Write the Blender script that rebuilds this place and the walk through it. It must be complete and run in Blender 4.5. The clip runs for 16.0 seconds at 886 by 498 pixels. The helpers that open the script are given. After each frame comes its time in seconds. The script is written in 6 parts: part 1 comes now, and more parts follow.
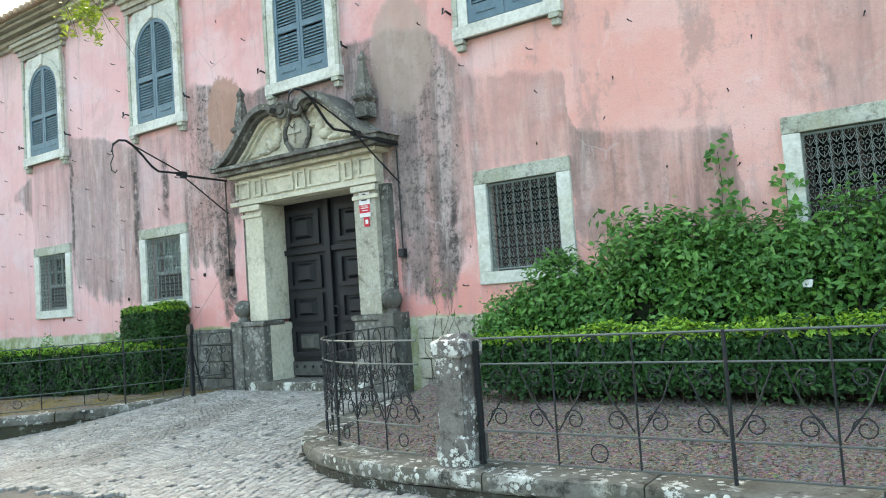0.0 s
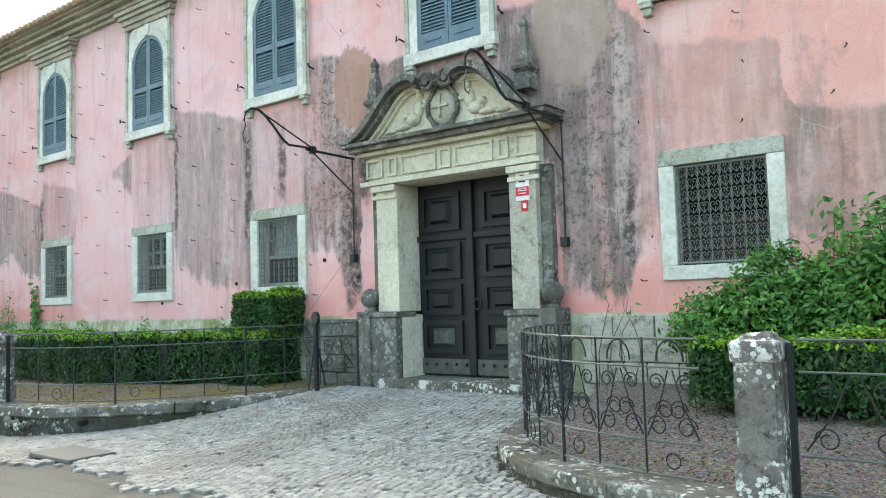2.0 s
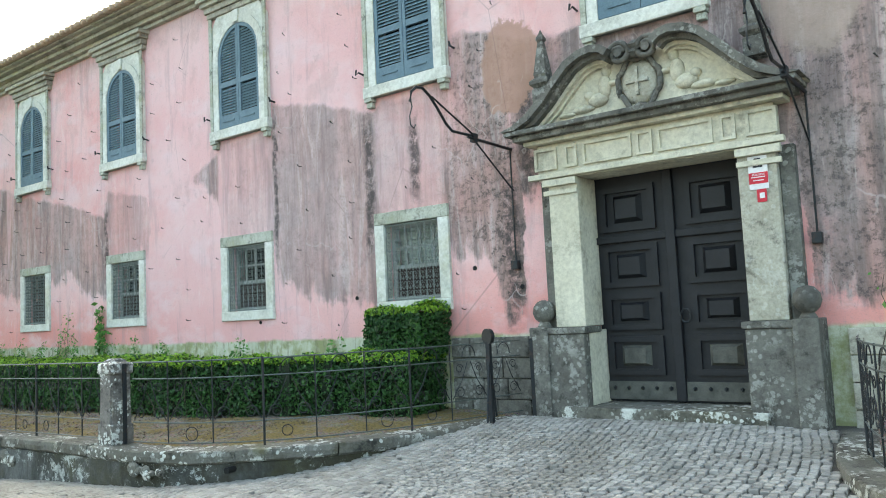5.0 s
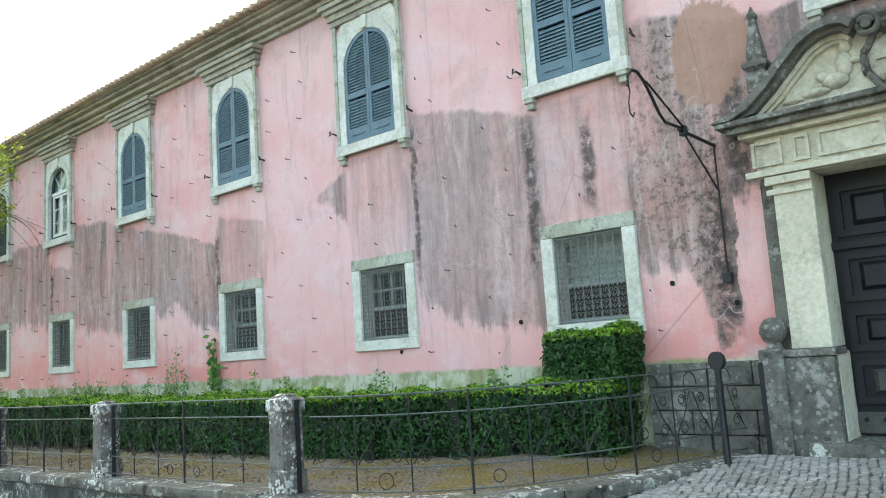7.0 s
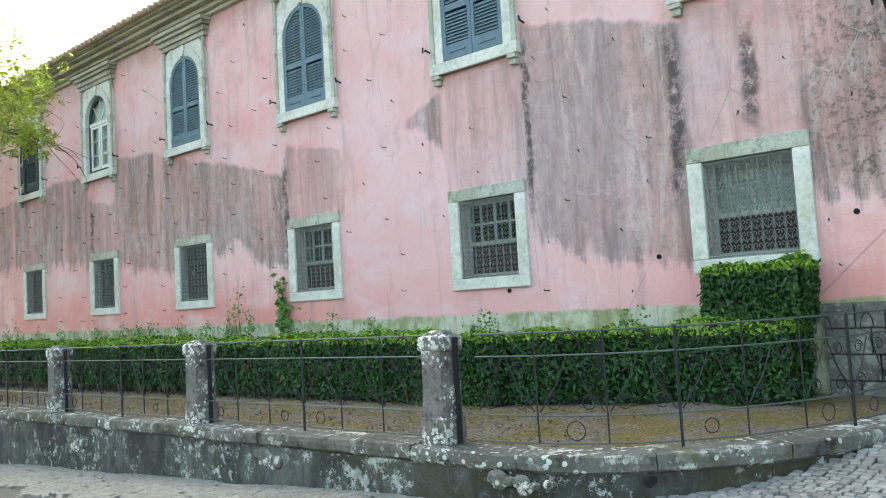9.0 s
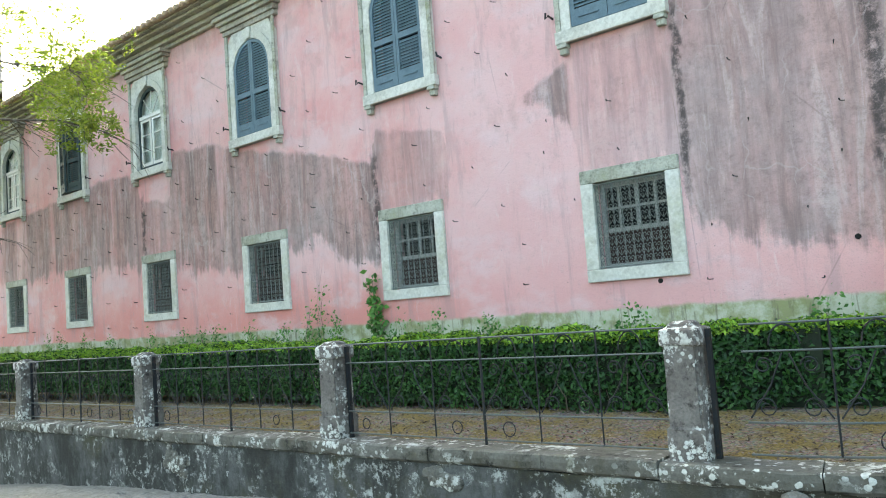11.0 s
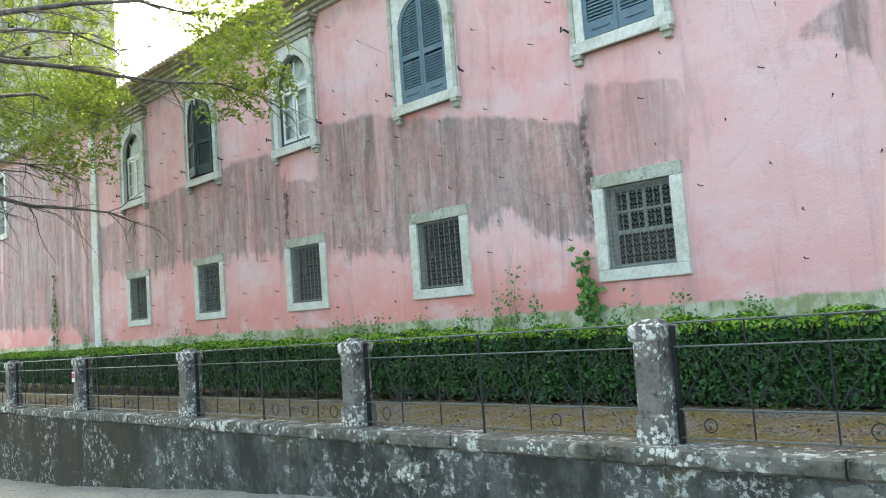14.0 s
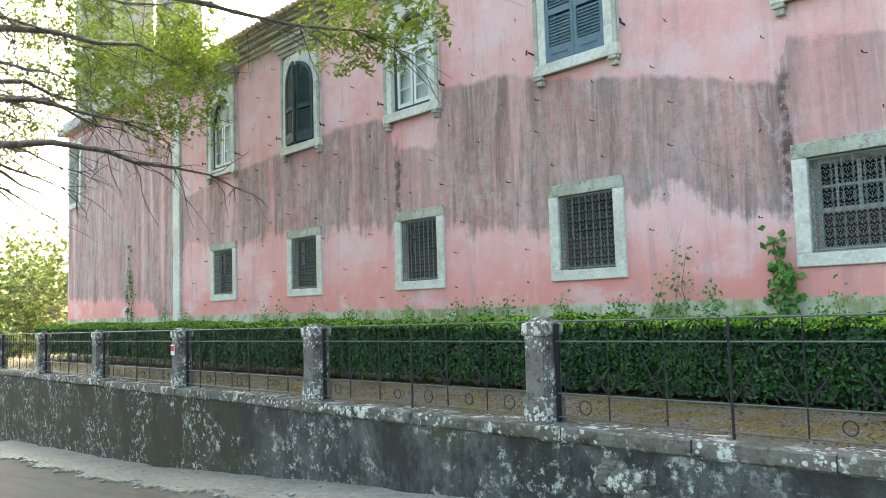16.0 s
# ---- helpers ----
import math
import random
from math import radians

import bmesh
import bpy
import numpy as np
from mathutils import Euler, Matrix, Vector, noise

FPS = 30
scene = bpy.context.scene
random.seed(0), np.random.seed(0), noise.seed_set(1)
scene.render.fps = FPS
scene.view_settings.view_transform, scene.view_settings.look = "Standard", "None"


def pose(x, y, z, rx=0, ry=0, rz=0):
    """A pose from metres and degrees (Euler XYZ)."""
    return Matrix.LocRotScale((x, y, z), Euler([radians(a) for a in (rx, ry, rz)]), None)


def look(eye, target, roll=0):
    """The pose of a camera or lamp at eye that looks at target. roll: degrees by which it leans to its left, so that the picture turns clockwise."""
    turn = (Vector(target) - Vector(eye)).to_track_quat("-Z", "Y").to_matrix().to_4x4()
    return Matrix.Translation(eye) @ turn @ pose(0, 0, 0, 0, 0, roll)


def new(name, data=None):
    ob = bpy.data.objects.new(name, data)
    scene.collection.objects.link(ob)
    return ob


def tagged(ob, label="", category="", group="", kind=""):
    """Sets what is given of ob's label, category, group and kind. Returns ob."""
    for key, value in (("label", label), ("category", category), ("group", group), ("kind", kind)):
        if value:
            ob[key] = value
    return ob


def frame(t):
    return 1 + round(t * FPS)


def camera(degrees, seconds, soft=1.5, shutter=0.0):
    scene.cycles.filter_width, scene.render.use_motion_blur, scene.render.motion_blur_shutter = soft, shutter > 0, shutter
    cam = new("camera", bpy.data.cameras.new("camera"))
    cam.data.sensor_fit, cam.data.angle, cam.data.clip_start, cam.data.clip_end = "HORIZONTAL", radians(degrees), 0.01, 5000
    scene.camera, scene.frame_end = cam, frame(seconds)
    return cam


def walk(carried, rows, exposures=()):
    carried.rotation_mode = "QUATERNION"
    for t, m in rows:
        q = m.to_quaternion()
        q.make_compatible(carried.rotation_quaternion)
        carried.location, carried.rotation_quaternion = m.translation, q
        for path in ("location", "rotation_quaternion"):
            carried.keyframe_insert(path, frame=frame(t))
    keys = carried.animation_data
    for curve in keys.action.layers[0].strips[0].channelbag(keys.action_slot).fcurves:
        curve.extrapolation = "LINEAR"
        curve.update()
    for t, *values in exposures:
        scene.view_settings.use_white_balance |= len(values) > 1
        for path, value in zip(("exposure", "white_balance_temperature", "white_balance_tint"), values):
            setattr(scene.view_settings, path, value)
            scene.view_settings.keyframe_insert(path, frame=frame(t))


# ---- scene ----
cam = camera(59.1, 16.0, soft=1.0)
PATH = [
    (0, (-0.815, 0.008, 1.38), (-1.948, 1.652, 1.502), -4.0),
    (0.5, (-1.28, -0.024, 1.411), (-2.424, 1.611, 1.541), -3.1),
    (1, (-1.796, -0.037, 1.385), (-2.952, 1.59, 1.515), -2.3),
    (1.5, (-2.282, -0.005, 1.362), (-3.462, 1.605, 1.485), -2.0),
    (2, (-2.796, 0.004, 1.346), (-4.008, 1.589, 1.477), -1.7),
    (2.5, (-3.271, -0.016, 1.364), (-4.467, 1.581, 1.493), -1.8),
    (3, (-3.746, 0.055, 1.41), (-4.964, 1.637, 1.525), -1.8),
    (5.3, (-6.117, -0.068, 1.422), (-7.321, 1.519, 1.604), -2.9),
    (5.5, (-6.337, -0.045, 1.452), (-7.576, 1.512, 1.645), -2.8),
    (6, (-6.889, -0.069, 1.455), (-8.164, 1.454, 1.69), -2.9),
    (6.5, (-7.413, -0.101, 1.438), (-8.695, 1.411, 1.701), -3.7),
    (7, (-7.979, -0.13, 1.426), (-9.256, 1.387, 1.684), -3.8),
    (7.5, (-8.47, -0.212, 1.409), (-9.744, 1.311, 1.643), -3.8),
    (8, (-8.988, -0.214, 1.407), (-10.266, 1.311, 1.61), -3.7),
    (8.5, (-9.495, -0.27, 1.38), (-10.773, 1.259, 1.55), -3.2),
    (9, (-9.998, -0.302, 1.35), (-11.284, 1.223, 1.484), -3.3),
    (9.2, (-10.239, -0.321, 1.36), (-11.527, 1.204, 1.488), -3.4),
    (11.3, (-12.459, -0.538, 1.326), (-13.741, 0.989, 1.479), -4.5),
    (11.5, (-12.613, -0.553, 1.33), (-13.897, 0.973, 1.488), -4.6),
    (12, (-13.12, -0.541, 1.318), (-14.416, 0.972, 1.5), -4.6),
    (12.5, (-13.655, -0.584, 1.307), (-14.967, 0.913, 1.503), -4.6),
    (13, (-14.17, -0.593, 1.272), (-15.521, 0.868, 1.469), -4.4),
    (13.5, (-14.694, -0.651, 1.231), (-16.069, 0.79, 1.41), -3.9),
    (14, (-15.183, -0.689, 1.215), (-16.574, 0.739, 1.381), -4.2),
    (14.5, (-15.691, -0.706, 1.223), (-17.099, 0.706, 1.387), -4.3),
    (15, (-16.241, -0.733, 1.209), (-17.652, 0.674, 1.381), -4.3),
    (15.5, (-16.776, -0.774, 1.173), (-18.211, 0.61, 1.34), -3.3),
    (16, (-17.321, -0.862, 1.133), (-18.783, 0.495, 1.284), -1.7),
]
walk(cam, [(t, look(eye, target, roll)) for t, eye, target, roll in PATH],
     [(0.0, 3.0, 7500, -4), (5.0, 2.96, 7500, -4), (16.0, 2.92, 7300, -3)])

# ---- light ----
world = bpy.data.worlds.new("sky")
scene.world = world
world.use_nodes = True
wn = world.node_tree
sky = wn.nodes.new("ShaderNodeTexSky")
sky.sky_type = "NISHITA"
sky.sun_disc = False
sky.sun_elevation = radians(34)
sky.sun_rotation = radians(-50)
sky.air_density, sky.dust_density, sky.ozone_density = 1.0, 6.0, 0.6
wn.links.new(sky.outputs[0], wn.nodes["Background"].inputs[0])
wn.nodes["Background"].inputs[1].default_value = 0.15
sun = new("sun", bpy.data.lights.new("sun", "SUN"))
sun.data.energy, sun.data.angle, sun.data.color = 0.7, radians(15), (1.0, 0.95, 0.86)
sun.matrix_world = look((-40, 33, 36), (0, 0, 0))

# ---- plan ----
FACE = 8.83                     # front of the palace wall
DOOR_X = -9.3                   # axis of the portal
BAYS_LOW = [-1.75, -5.6, -13.05, -16.81, -20.67, -24.52, -28.4, -32.35, -36.2]
BAYS_UP = [-1.75, -5.62, -9.28, -13.0, -16.85, -20.67, -24.56, -28.48, -32.35, -36.2]
WEST, EAST = -38.75, 9.0
EAVE = 7.9


def lerp_table(x, table):
    for (xa, a), (xb, b) in zip(table, table[1:]):
        if x <= xb:
            k = min(1, max(0, (x - xa) / (xb - xa)))
            return a + (b - a) * k
    return table[-1][1]


ROAD = [(-400, -7), (-60, -2.9), (-41, -2.0), (-31, -1.48), (-24, -0.86), (-17.6, -0.52), (-15.5, -0.38), (-12, -0.2), (-6, -0.12), (0, -0.1), (30, 0.1), (400, 1)]


def smooth(a, b, v):
    k = min(1, max(0, (v - a) / (b - a)))
    return k * k * (3 - 2 * k)


def ground_z(x, y):
    z = (lerp_table(x - 1.2, ROAD) + lerp_table(x, ROAD) + lerp_table(x + 1.2, ROAD)) / 3
    court = smooth(-13.5, -11.0, x) * (1 - smooth(-7.0, -4.5, x))
    return z + court * smooth(4.6, 8.4, y) * (0.12 - z)


def coping_z(x):
    return 0.1 + 0.0105 * min(0, max(-46, x + 14.8))


# ---- mesh helpers ----
def box(bm, x0, y0, z0, x1, y1, z1, bevel=0.0):
    r = bmesh.ops.create_cube(bm, size=1)
    vs = r["verts"]
    for v in vs:
        v.co = Vector(((x0 + x1) / 2 + v.co.x * (x1 - x0), (y0 + y1) / 2 + v.co.y * (y1 - y0), (z0 + z1) / 2 + v.co.z * (z1 - z0)))
    if bevel:
        es = list({e for v in vs for e in v.link_edges})
        bmesh.ops.bevel(bm, geom=es, offset=bevel, segments=2, affect="EDGES", profile=0.6)
    return bm


def boxes(*args, bevel=0.0):
    bm = bmesh.new()
    for a in args:
        box(bm, *a, bevel=bevel)
    return bm


def tube(bm, pts, r, n=6, r_end=None):
    pts = [Vector(p) for p in pts]
    rings = []
    for i, p in enumerate(pts):
        d = (pts[min(i + 1, len(pts) - 1)] - pts[max(i - 1, 0)]).normalized()
        side = d.cross(Vector((0, 0, 1)) if abs(d.z) < 0.95 else Vector((0, 1, 0))).normalized()
        up = side.cross(d)
        rr = r if r_end is None else r + (r_end - r) * i / max(1, len(pts) - 1)
        rings.append([bm.verts.new(p + rr * (math.cos(a) * side + math.sin(a) * up)) for a in [2 * math.pi * k / n for k in range(n)]])
    for a, b in zip(rings, rings[1:]):
        for k in range(n):
            bm.faces.new((a[k], a[(k + 1) % n], b[(k + 1) % n], b[k]))
    bm.faces.new(rings[0][::-1])
    bm.faces.new(rings[-1])
    return bm


def tubes(lines, r, n=6):
    bm = bmesh.new()
    for pts in lines:
        tube(bm, pts, r, n)
    return bm


def lathe(bm, profile, n=16, centre=(0, 0, 0)):
    c = Vector(centre)
    rings = [[bm.verts.new(c + Vector((r * math.cos(2 * math.pi * k / n), r * math.sin(2 * math.pi * k / n), z))) for k in range(n)] for r, z in profile]
    for a, b in zip(rings, rings[1:]):
        for k in range(n):
            bm.faces.new((a[k], a[(k + 1) % n], b[(k + 1) % n], b[k]))
    bm.faces.new(rings[0][::-1])
    bm.faces.new(rings[-1])
    return bm


def square_stack(bm, profile, centre=(0, 0, 0)):
    """A square shaft: half widths and heights, from the bottom up."""
    c = Vector(centre)
    rings = [[bm.verts.new(c + Vector((sx * h, sy * h, z))) for sx, sy in ((-1, -1), (1, -1), (1, 1), (-1, 1))] for h, z in profile]
    for a, b in zip(rings, rings[1:]):
        for k in range(4):
            bm.faces.new((a[k], a[(k + 1) % 4], b[(k + 1) % 4], b[k]))
    bm.faces.new(rings[0][::-1])
    bm.faces.new(rings[-1])
    return bm


def slab(bm, outline, y0, y1):
    """An outline of (x, z) drawn out from y0 (front) to y1 (back)."""
    a = [bm.verts.new((x, y0, z)) for x, z in outline]
    b = [bm.verts.new((x, y1, z)) for x, z in outline]
    n = len(a)
    bm.faces.new(a)
    bm.faces.new(b[::-1])
    for k in range(n):
        bm.faces.new((a[k], b[k], b[(k + 1) % n], a[(k + 1) % n]))
    return bm


def ring_slab(bm, outer, inner, y0, y1):
    """A closed band between two outlines of as many points, drawn out in depth."""
    n = len(outer)
    v = [[bm.verts.new((x, y, z)) for x, z in o] for o in (outer, inner) for y in (y0, y1)]
    of, ob, jf, jb = v
    for k in range(n):
        m = (k + 1) % n
        for q in ((of[k], of[m], jf[m], jf[k]), (ob[k], jb[k], jb[m], ob[m]), (of[k], ob[k], ob[m], of[m]), (jf[k], jf[m], jb[m], jb[k])):
            bm.faces.new(q)
    return bm


def sweep(bm, path, section):
    """A section of (across, up) along a level path of (x, y); across is to the right of the way."""
    rings = []
    for i, p in enumerate(path):
        a, b = path[max(i - 1, 0)], path[min(i + 1, len(path) - 1)]
        d = Vector((b[0] - a[0], b[1] - a[1])).normalized()
        rings.append([bm.verts.new((p[0] + d.y * u, p[1] - d.x * u, w + p[2])) for u, w in section])
    n = len(section)
    for a, b in zip(rings, rings[1:]):
        for k in range(n):
            bm.faces.new((a[k], a[(k + 1) % n], b[(k + 1) % n], b[k]))
    bm.faces.new(rings[0][::-1])
    bm.faces.new(rings[-1])
    return bm


def data_of(name, bm, material, soft=False):
    bmesh.ops.recalc_face_normals(bm, faces=bm.faces)
    me = bpy.data.meshes.new(name)
    bm.to_mesh(me)
    bm.free()
    me.materials.append(material)
    if soft:
        for p in me.polygons:
            p.use_smooth = True
    return me


def part(name, bm, material, parent=None, label="", soft=False):
    me = bm if isinstance(bm, bpy.types.Mesh) else data_of(name, bm, material, soft)
    ob = new(name, me)
    if parent is not None:
        ob.parent = parent
    if label:
        ob["label"] = label
    return ob


def thing(name, label, category, group="", kind="", at=(0, 0, 0)):
    ob = new(name)
    ob.empty_display_size = 0.2
    ob.location = at
    return tagged(ob, label, category, group, kind)


# ---- materials ----
class Nodes:
    def __init__(self, name, rough=0.7, metal=0.0):
        self.m = bpy.data.materials.new(name)
        self.m.use_nodes = True
        self.t = self.m.node_tree
        self.b = self.t.nodes["Principled BSDF"]
        self.b.inputs["Roughness"].default_value = rough
        self.b.inputs["Metallic"].default_value = metal
        self.b.inputs["Specular IOR Level"].default_value = 0.35
        self.co = self.t.nodes.new("ShaderNodeTexCoord").outputs["Object"]

    def put(self, sock, v):
        if isinstance(v, bpy.types.NodeSocket):
            self.t.links.new(v, sock)
        else:
            sock.default_value = v

    def math(self, op, a, b=0.0, clamp=False):
        n = self.t.nodes.new("ShaderNodeMath")
        n.operation, n.use_clamp = op, clamp
        self.put(n.inputs[0], a)
        self.put(n.inputs[1], b)
        return n.outputs[0]

    def scaled(self, s, src=None):
        n = self.t.nodes.new("ShaderNodeMapping")
        self.put(n.inputs["Vector"], src or self.co)
        n.inputs["Scale"].default_value = s
        return n.outputs[0]

    def noise(self, scale, detail=4.0, rough=0.6, src=None, dist=0.0):
        n = self.t.nodes.new("ShaderNodeTexNoise")
        self.put(n.inputs["Vector"], src or self.co)
        n.inputs["Scale"].default_value, n.inputs["Detail"].default_value = scale, detail
        n.inputs["Roughness"].default_value, n.inputs["Distortion"].default_value = rough, dist
        return n.outputs["Fac"]

    def wobbled(self, amount, scale):
        """The object's coordinates, bent by a noise."""
        t = self.t.nodes.new("ShaderNodeTexNoise")
        self.put(t.inputs["Vector"], self.co)
        t.inputs["Scale"].default_value, t.inputs["Detail"].default_value = scale, 4.0
        n = self.t.nodes.new("ShaderNodeVectorMath")
        n.operation = "MULTIPLY_ADD"
        self.put(n.inputs[0], t.outputs["Color"])
        n.inputs[1].default_value = (amount, amount, amount)
        self.put(n.inputs[2], self.co)
        return n.outputs[0]

    def cells(self, scale, src=None, out="Distance", feature="F1"):
        n = self.t.nodes.new("ShaderNodeTexVoronoi")
        n.feature = feature
        self.put(n.inputs["Vector"], src or self.co)
        n.inputs["Scale"].default_value = scale
        return n.outputs[out]

    def ramp(self, v, a, b, lo=0.0, hi=1.0):
        n = self.t.nodes.new("ShaderNodeMapRange")
        n.interpolation_type = "SMOOTHSTEP"
        self.put(n.inputs[0], v)
        for k, x in zip((1, 2, 3, 4), (a, b, lo, hi)):
            n.inputs[k].default_value = x
        return n.outputs[0]

    def mix(self, f, a, b, mode="MIX"):
        n = self.t.nodes.new("ShaderNodeMix")
        n.data_type, n.blend_type = "RGBA", mode
        self.put(n.inputs[0], f)
        for s, v in ((n.inputs[6], a), (n.inputs[7], b)):
            self.put(s, v if isinstance(v, bpy.types.NodeSocket) else (*v, 1))
        return n.outputs[2]

    def xyz(self):
        n = self.t.nodes.new("ShaderNodeSeparateXYZ")
        self.put(n.inputs[0], self.co)
        return n.outputs

    def random(self, island=False):
        if island:
            return self.t.nodes.new("ShaderNodeNewGeometry").outputs["Random Per Island"]
        return self.t.nodes.new("ShaderNodeObjectInfo").outputs["Random"]

    def done(self, colour, bump=None, strength=0.3, dist=0.01, rough=None):
        self.put(self.b.inputs["Base Color"], colour if isinstance(colour, bpy.types.NodeSocket) else (*colour, 1))
        if bump is not None:
            n = self.t.nodes.new("ShaderNodeBump")
            n.inputs["Strength"].default_value, n.inputs["Distance"].default_value = strength, dist
            self.put(n.inputs["Height"], bump)
            self.put(self.b.inputs["Normal"], n.outputs[0])
        if rough is not None:
            self.put(self.b.inputs["Roughness"], rough)
        return self.m


def weathered(name, base, dark, light, scale=3.0, amount=0.5, lichen=0.0, rough=0.85, bump=0.4, moss=None):
    n = Nodes(name, rough)
    big, fine = n.noise(scale, 6, 0.65), n.noise(scale * 14, 4, 0.7)
    c = n.mix(n.ramp(big, 0.35, 0.7), light, base)
    c = n.mix(n.math("MULTIPLY", n.ramp(n.noise(scale * 2.3, 8, 0.75), 0.5, 0.68), amount), c, dark)
    if moss:
        c = n.mix(n.ramp(n.noise(scale * 0.8, 5, 0.7), 0.55, 0.72, 0, 0.75), c, moss)
    if lichen:
        spots = n.ramp(n.math("ADD", n.cells(scale * 5), n.math("MULTIPLY", n.noise(scale * 6, 4), 0.5)), 0.58, 0.50)
        crust = n.ramp(n.noise(scale * 1.6, 8, 0.78), 0.53, 0.58)
        where = n.ramp(n.noise(scale * 0.7, 3), 0.40, 0.56)
        c = n.mix(n.math("MULTIPLY", n.math("MULTIPLY", n.math("MAXIMUM", spots, crust), where), lichen), c, (0.66, 0.67, 0.62))
    c = n.mix(n.ramp(fine, 0.3, 0.75, 0.0, 0.35), c, dark)
    return n.done(c, n.math("ADD", fine, big), bump, 0.012)


def iron_material(name, colour, rust=0.25, rough=0.5):
    n = Nodes(name, rough, 0.35)
    c = n.mix(n.ramp(n.noise(20, 5), 0.52, 0.7, 0, rust), colour, (0.12, 0.055, 0.03))
    return n.done(c, n.noise(120, 3), 0.15, 0.002)


def leaf_material(name, deep, fresh, rough=0.45):
    n = Nodes(name, rough)
    r = n.random(True)
    c = n.mix(n.math("MULTIPLY", r, n.ramp(n.noise(1.7, 3), 0.3, 0.7, 0.35, 1.0)), deep, fresh)
    n.b.inputs["Subsurface Weight"].default_value = 0.0
    out = n.t.nodes["Material Output"]
    tr = n.t.nodes.new("ShaderNodeBsdfTranslucent")
    n.put(tr.inputs[0], c)
    mx = n.t.nodes.new("ShaderNodeMixShader")
    mx.inputs[0].default_value = 0.3
    n.t.links.new(n.b.outputs[0], mx.inputs[1])
    n.t.links.new(tr.outputs[0], mx.inputs[2])
    n.t.links.new(mx.outputs[0], out.inputs[0])
    return n.done(c)


# damp and soot on the pink plaster, along the wall: x, top, foot, density
DAMP_WEST = [(-49.0, 7.9, 1.8, 0.8), (-41.2, 7.6, 1.6, 0.8), (-40.6, 6.5, 1.0, 0.85), (-39.2, 6.0, 0.9, 0.85), (-38.6, 4.5, 3.2, 0.6), (-36.0, 4.8, 2.8, 0.8), (-33.5, 4.92, 2.95, 0.8), (-32.7, 4.95, 2.78, 0.8),
             (-30.8, 5.08, 2.85, 0.8), (-29.35, 4.95, 2.65, 0.8), (-29.1, 4.3, 2.7, 0.6), (-27.85, 4.15, 2.57, 0.6), (-27.65, 5.18, 2.57, 0.85), (-25.9, 5.04, 2.3, 0.85),
             (-25.35, 4.83, 2.2, 0.8), (-23.6, 4.42, 2.6, 0.8), (-22.97, 4.28, 2.65, 0.8), (-22.2, 4.08, 2.3, 0.85), (-21.45, 3.85, 2.08, 0.85), (-21.36, 4.38, 2.9, 0.5)]
DAMP_MID = [(-21.36, 4.38, 2.9, 0.5), (-19.85, 4.1, 2.95, 0.45), (-19.75, 3.4, 3.5, 0.0), (-18.42, 4.2, 4.24, 0.0), (-18.3, 4.27, 4.15, 0.7), (-17.58, 4.6, 3.7, 0.75), (-17.5, 4.75, 3.0, 0.42), (-16.1, 4.75, 2.9, 0.42),
            (-16.02, 5.2, 2.2, 0.72), (-15.0, 5.0, 1.75, 0.72), (-13.75, 4.62, 1.6, 0.8), (-13.62, 4.72, 2.9, 0.42), (-12.5, 4.72, 2.9, 0.42), (-12.38, 5.45, 2.4, 0.9), (-11.75, 5.4, 2.2, 0.95),
            (-11.45, 5.3, 1.3, 1.0), (-11.2, 5.2, 1.35, 1.0), (-11.1, 5.1, 3.0, 0.9), (-10.5, 5.0, 3.0, 0.9)]
DAMP_EAST = [(-10.5, 5.0, 3.0, 0.9), (-8.0, 5.3, 3.2, 0.9), (-7.72, 5.3, 3.0, 0.9), (-7.62, 5.3, 1.5, 0.95), (-7.05, 5.2, 1.25, 0.95), (-6.75, 5.0, 1.4, 0.95), (-6.45, 4.6, 2.0, 0.85), (-6.2, 4.3, 2.5, 0.6),
             (-5.9, 4.25, 2.9, 0.42), (-4.95, 4.1, 3.0, 0.42), (-4.85, 3.35, 1.9, 0.72), (-2.95, 3.0, 1.9, 0.72), (-2.85, 2.0, 2.1, 0.0), (-2.5, 3.4, 3.5, 0.0), (-2.2, 6.5, 2.9, 0.4), (-1.0, 7.0, 2.6, 0.5), (9.0, 7.0, 2.4, 0.45)]
# single dark runs: x, half width, foot, top
RUNS = [(-13.86, 0.07, 2.4, 4.6), (-11.33, 0.12, 1.3, 3.3), (-16.0, 0.04, 2.6, 5.1), (-12.95, 0.08, 3.1, 4.5), (-21.42, 0.05, 2.2, 4.0), (-29.0, 0.06, 3.0, 4.4), (-11.0, 0.10, 3.0, 4.6), (-6.7, 0.05, 1.6, 2.8)]


def band(n, x, rows):
    """Top, foot and density at x, read from rows with straight lines between them."""
    a, b = rows[0][0], rows[-1][0]
    cr = n.t.nodes.new("ShaderNodeValToRGB")
    e = cr.color_ramp.elements
    while len(e) < len(rows):
        e.new(0.5)
    for el, (px, top, foot, k) in zip(e, rows):
        el.position = (px - a) / (b - a)
        el.color = (top / 8, foot / 8, k, 1)
    n.put(cr.inputs[0], n.math("DIVIDE", n.math("SUBTRACT", x, a), b - a))
    sp = n.t.nodes.new("ShaderNodeSeparateColor")
    n.put(sp.inputs[0], cr.outputs[0])
    inside = n.math("MULTIPLY", n.math("GREATER_THAN", x, a), n.math("LESS_THAN", x, b))
    return n.math("MULTIPLY", sp.outputs[0], 8), n.math("MULTIPLY", sp.outputs[1], 8), n.math("MULTIPLY", sp.outputs[2], inside)


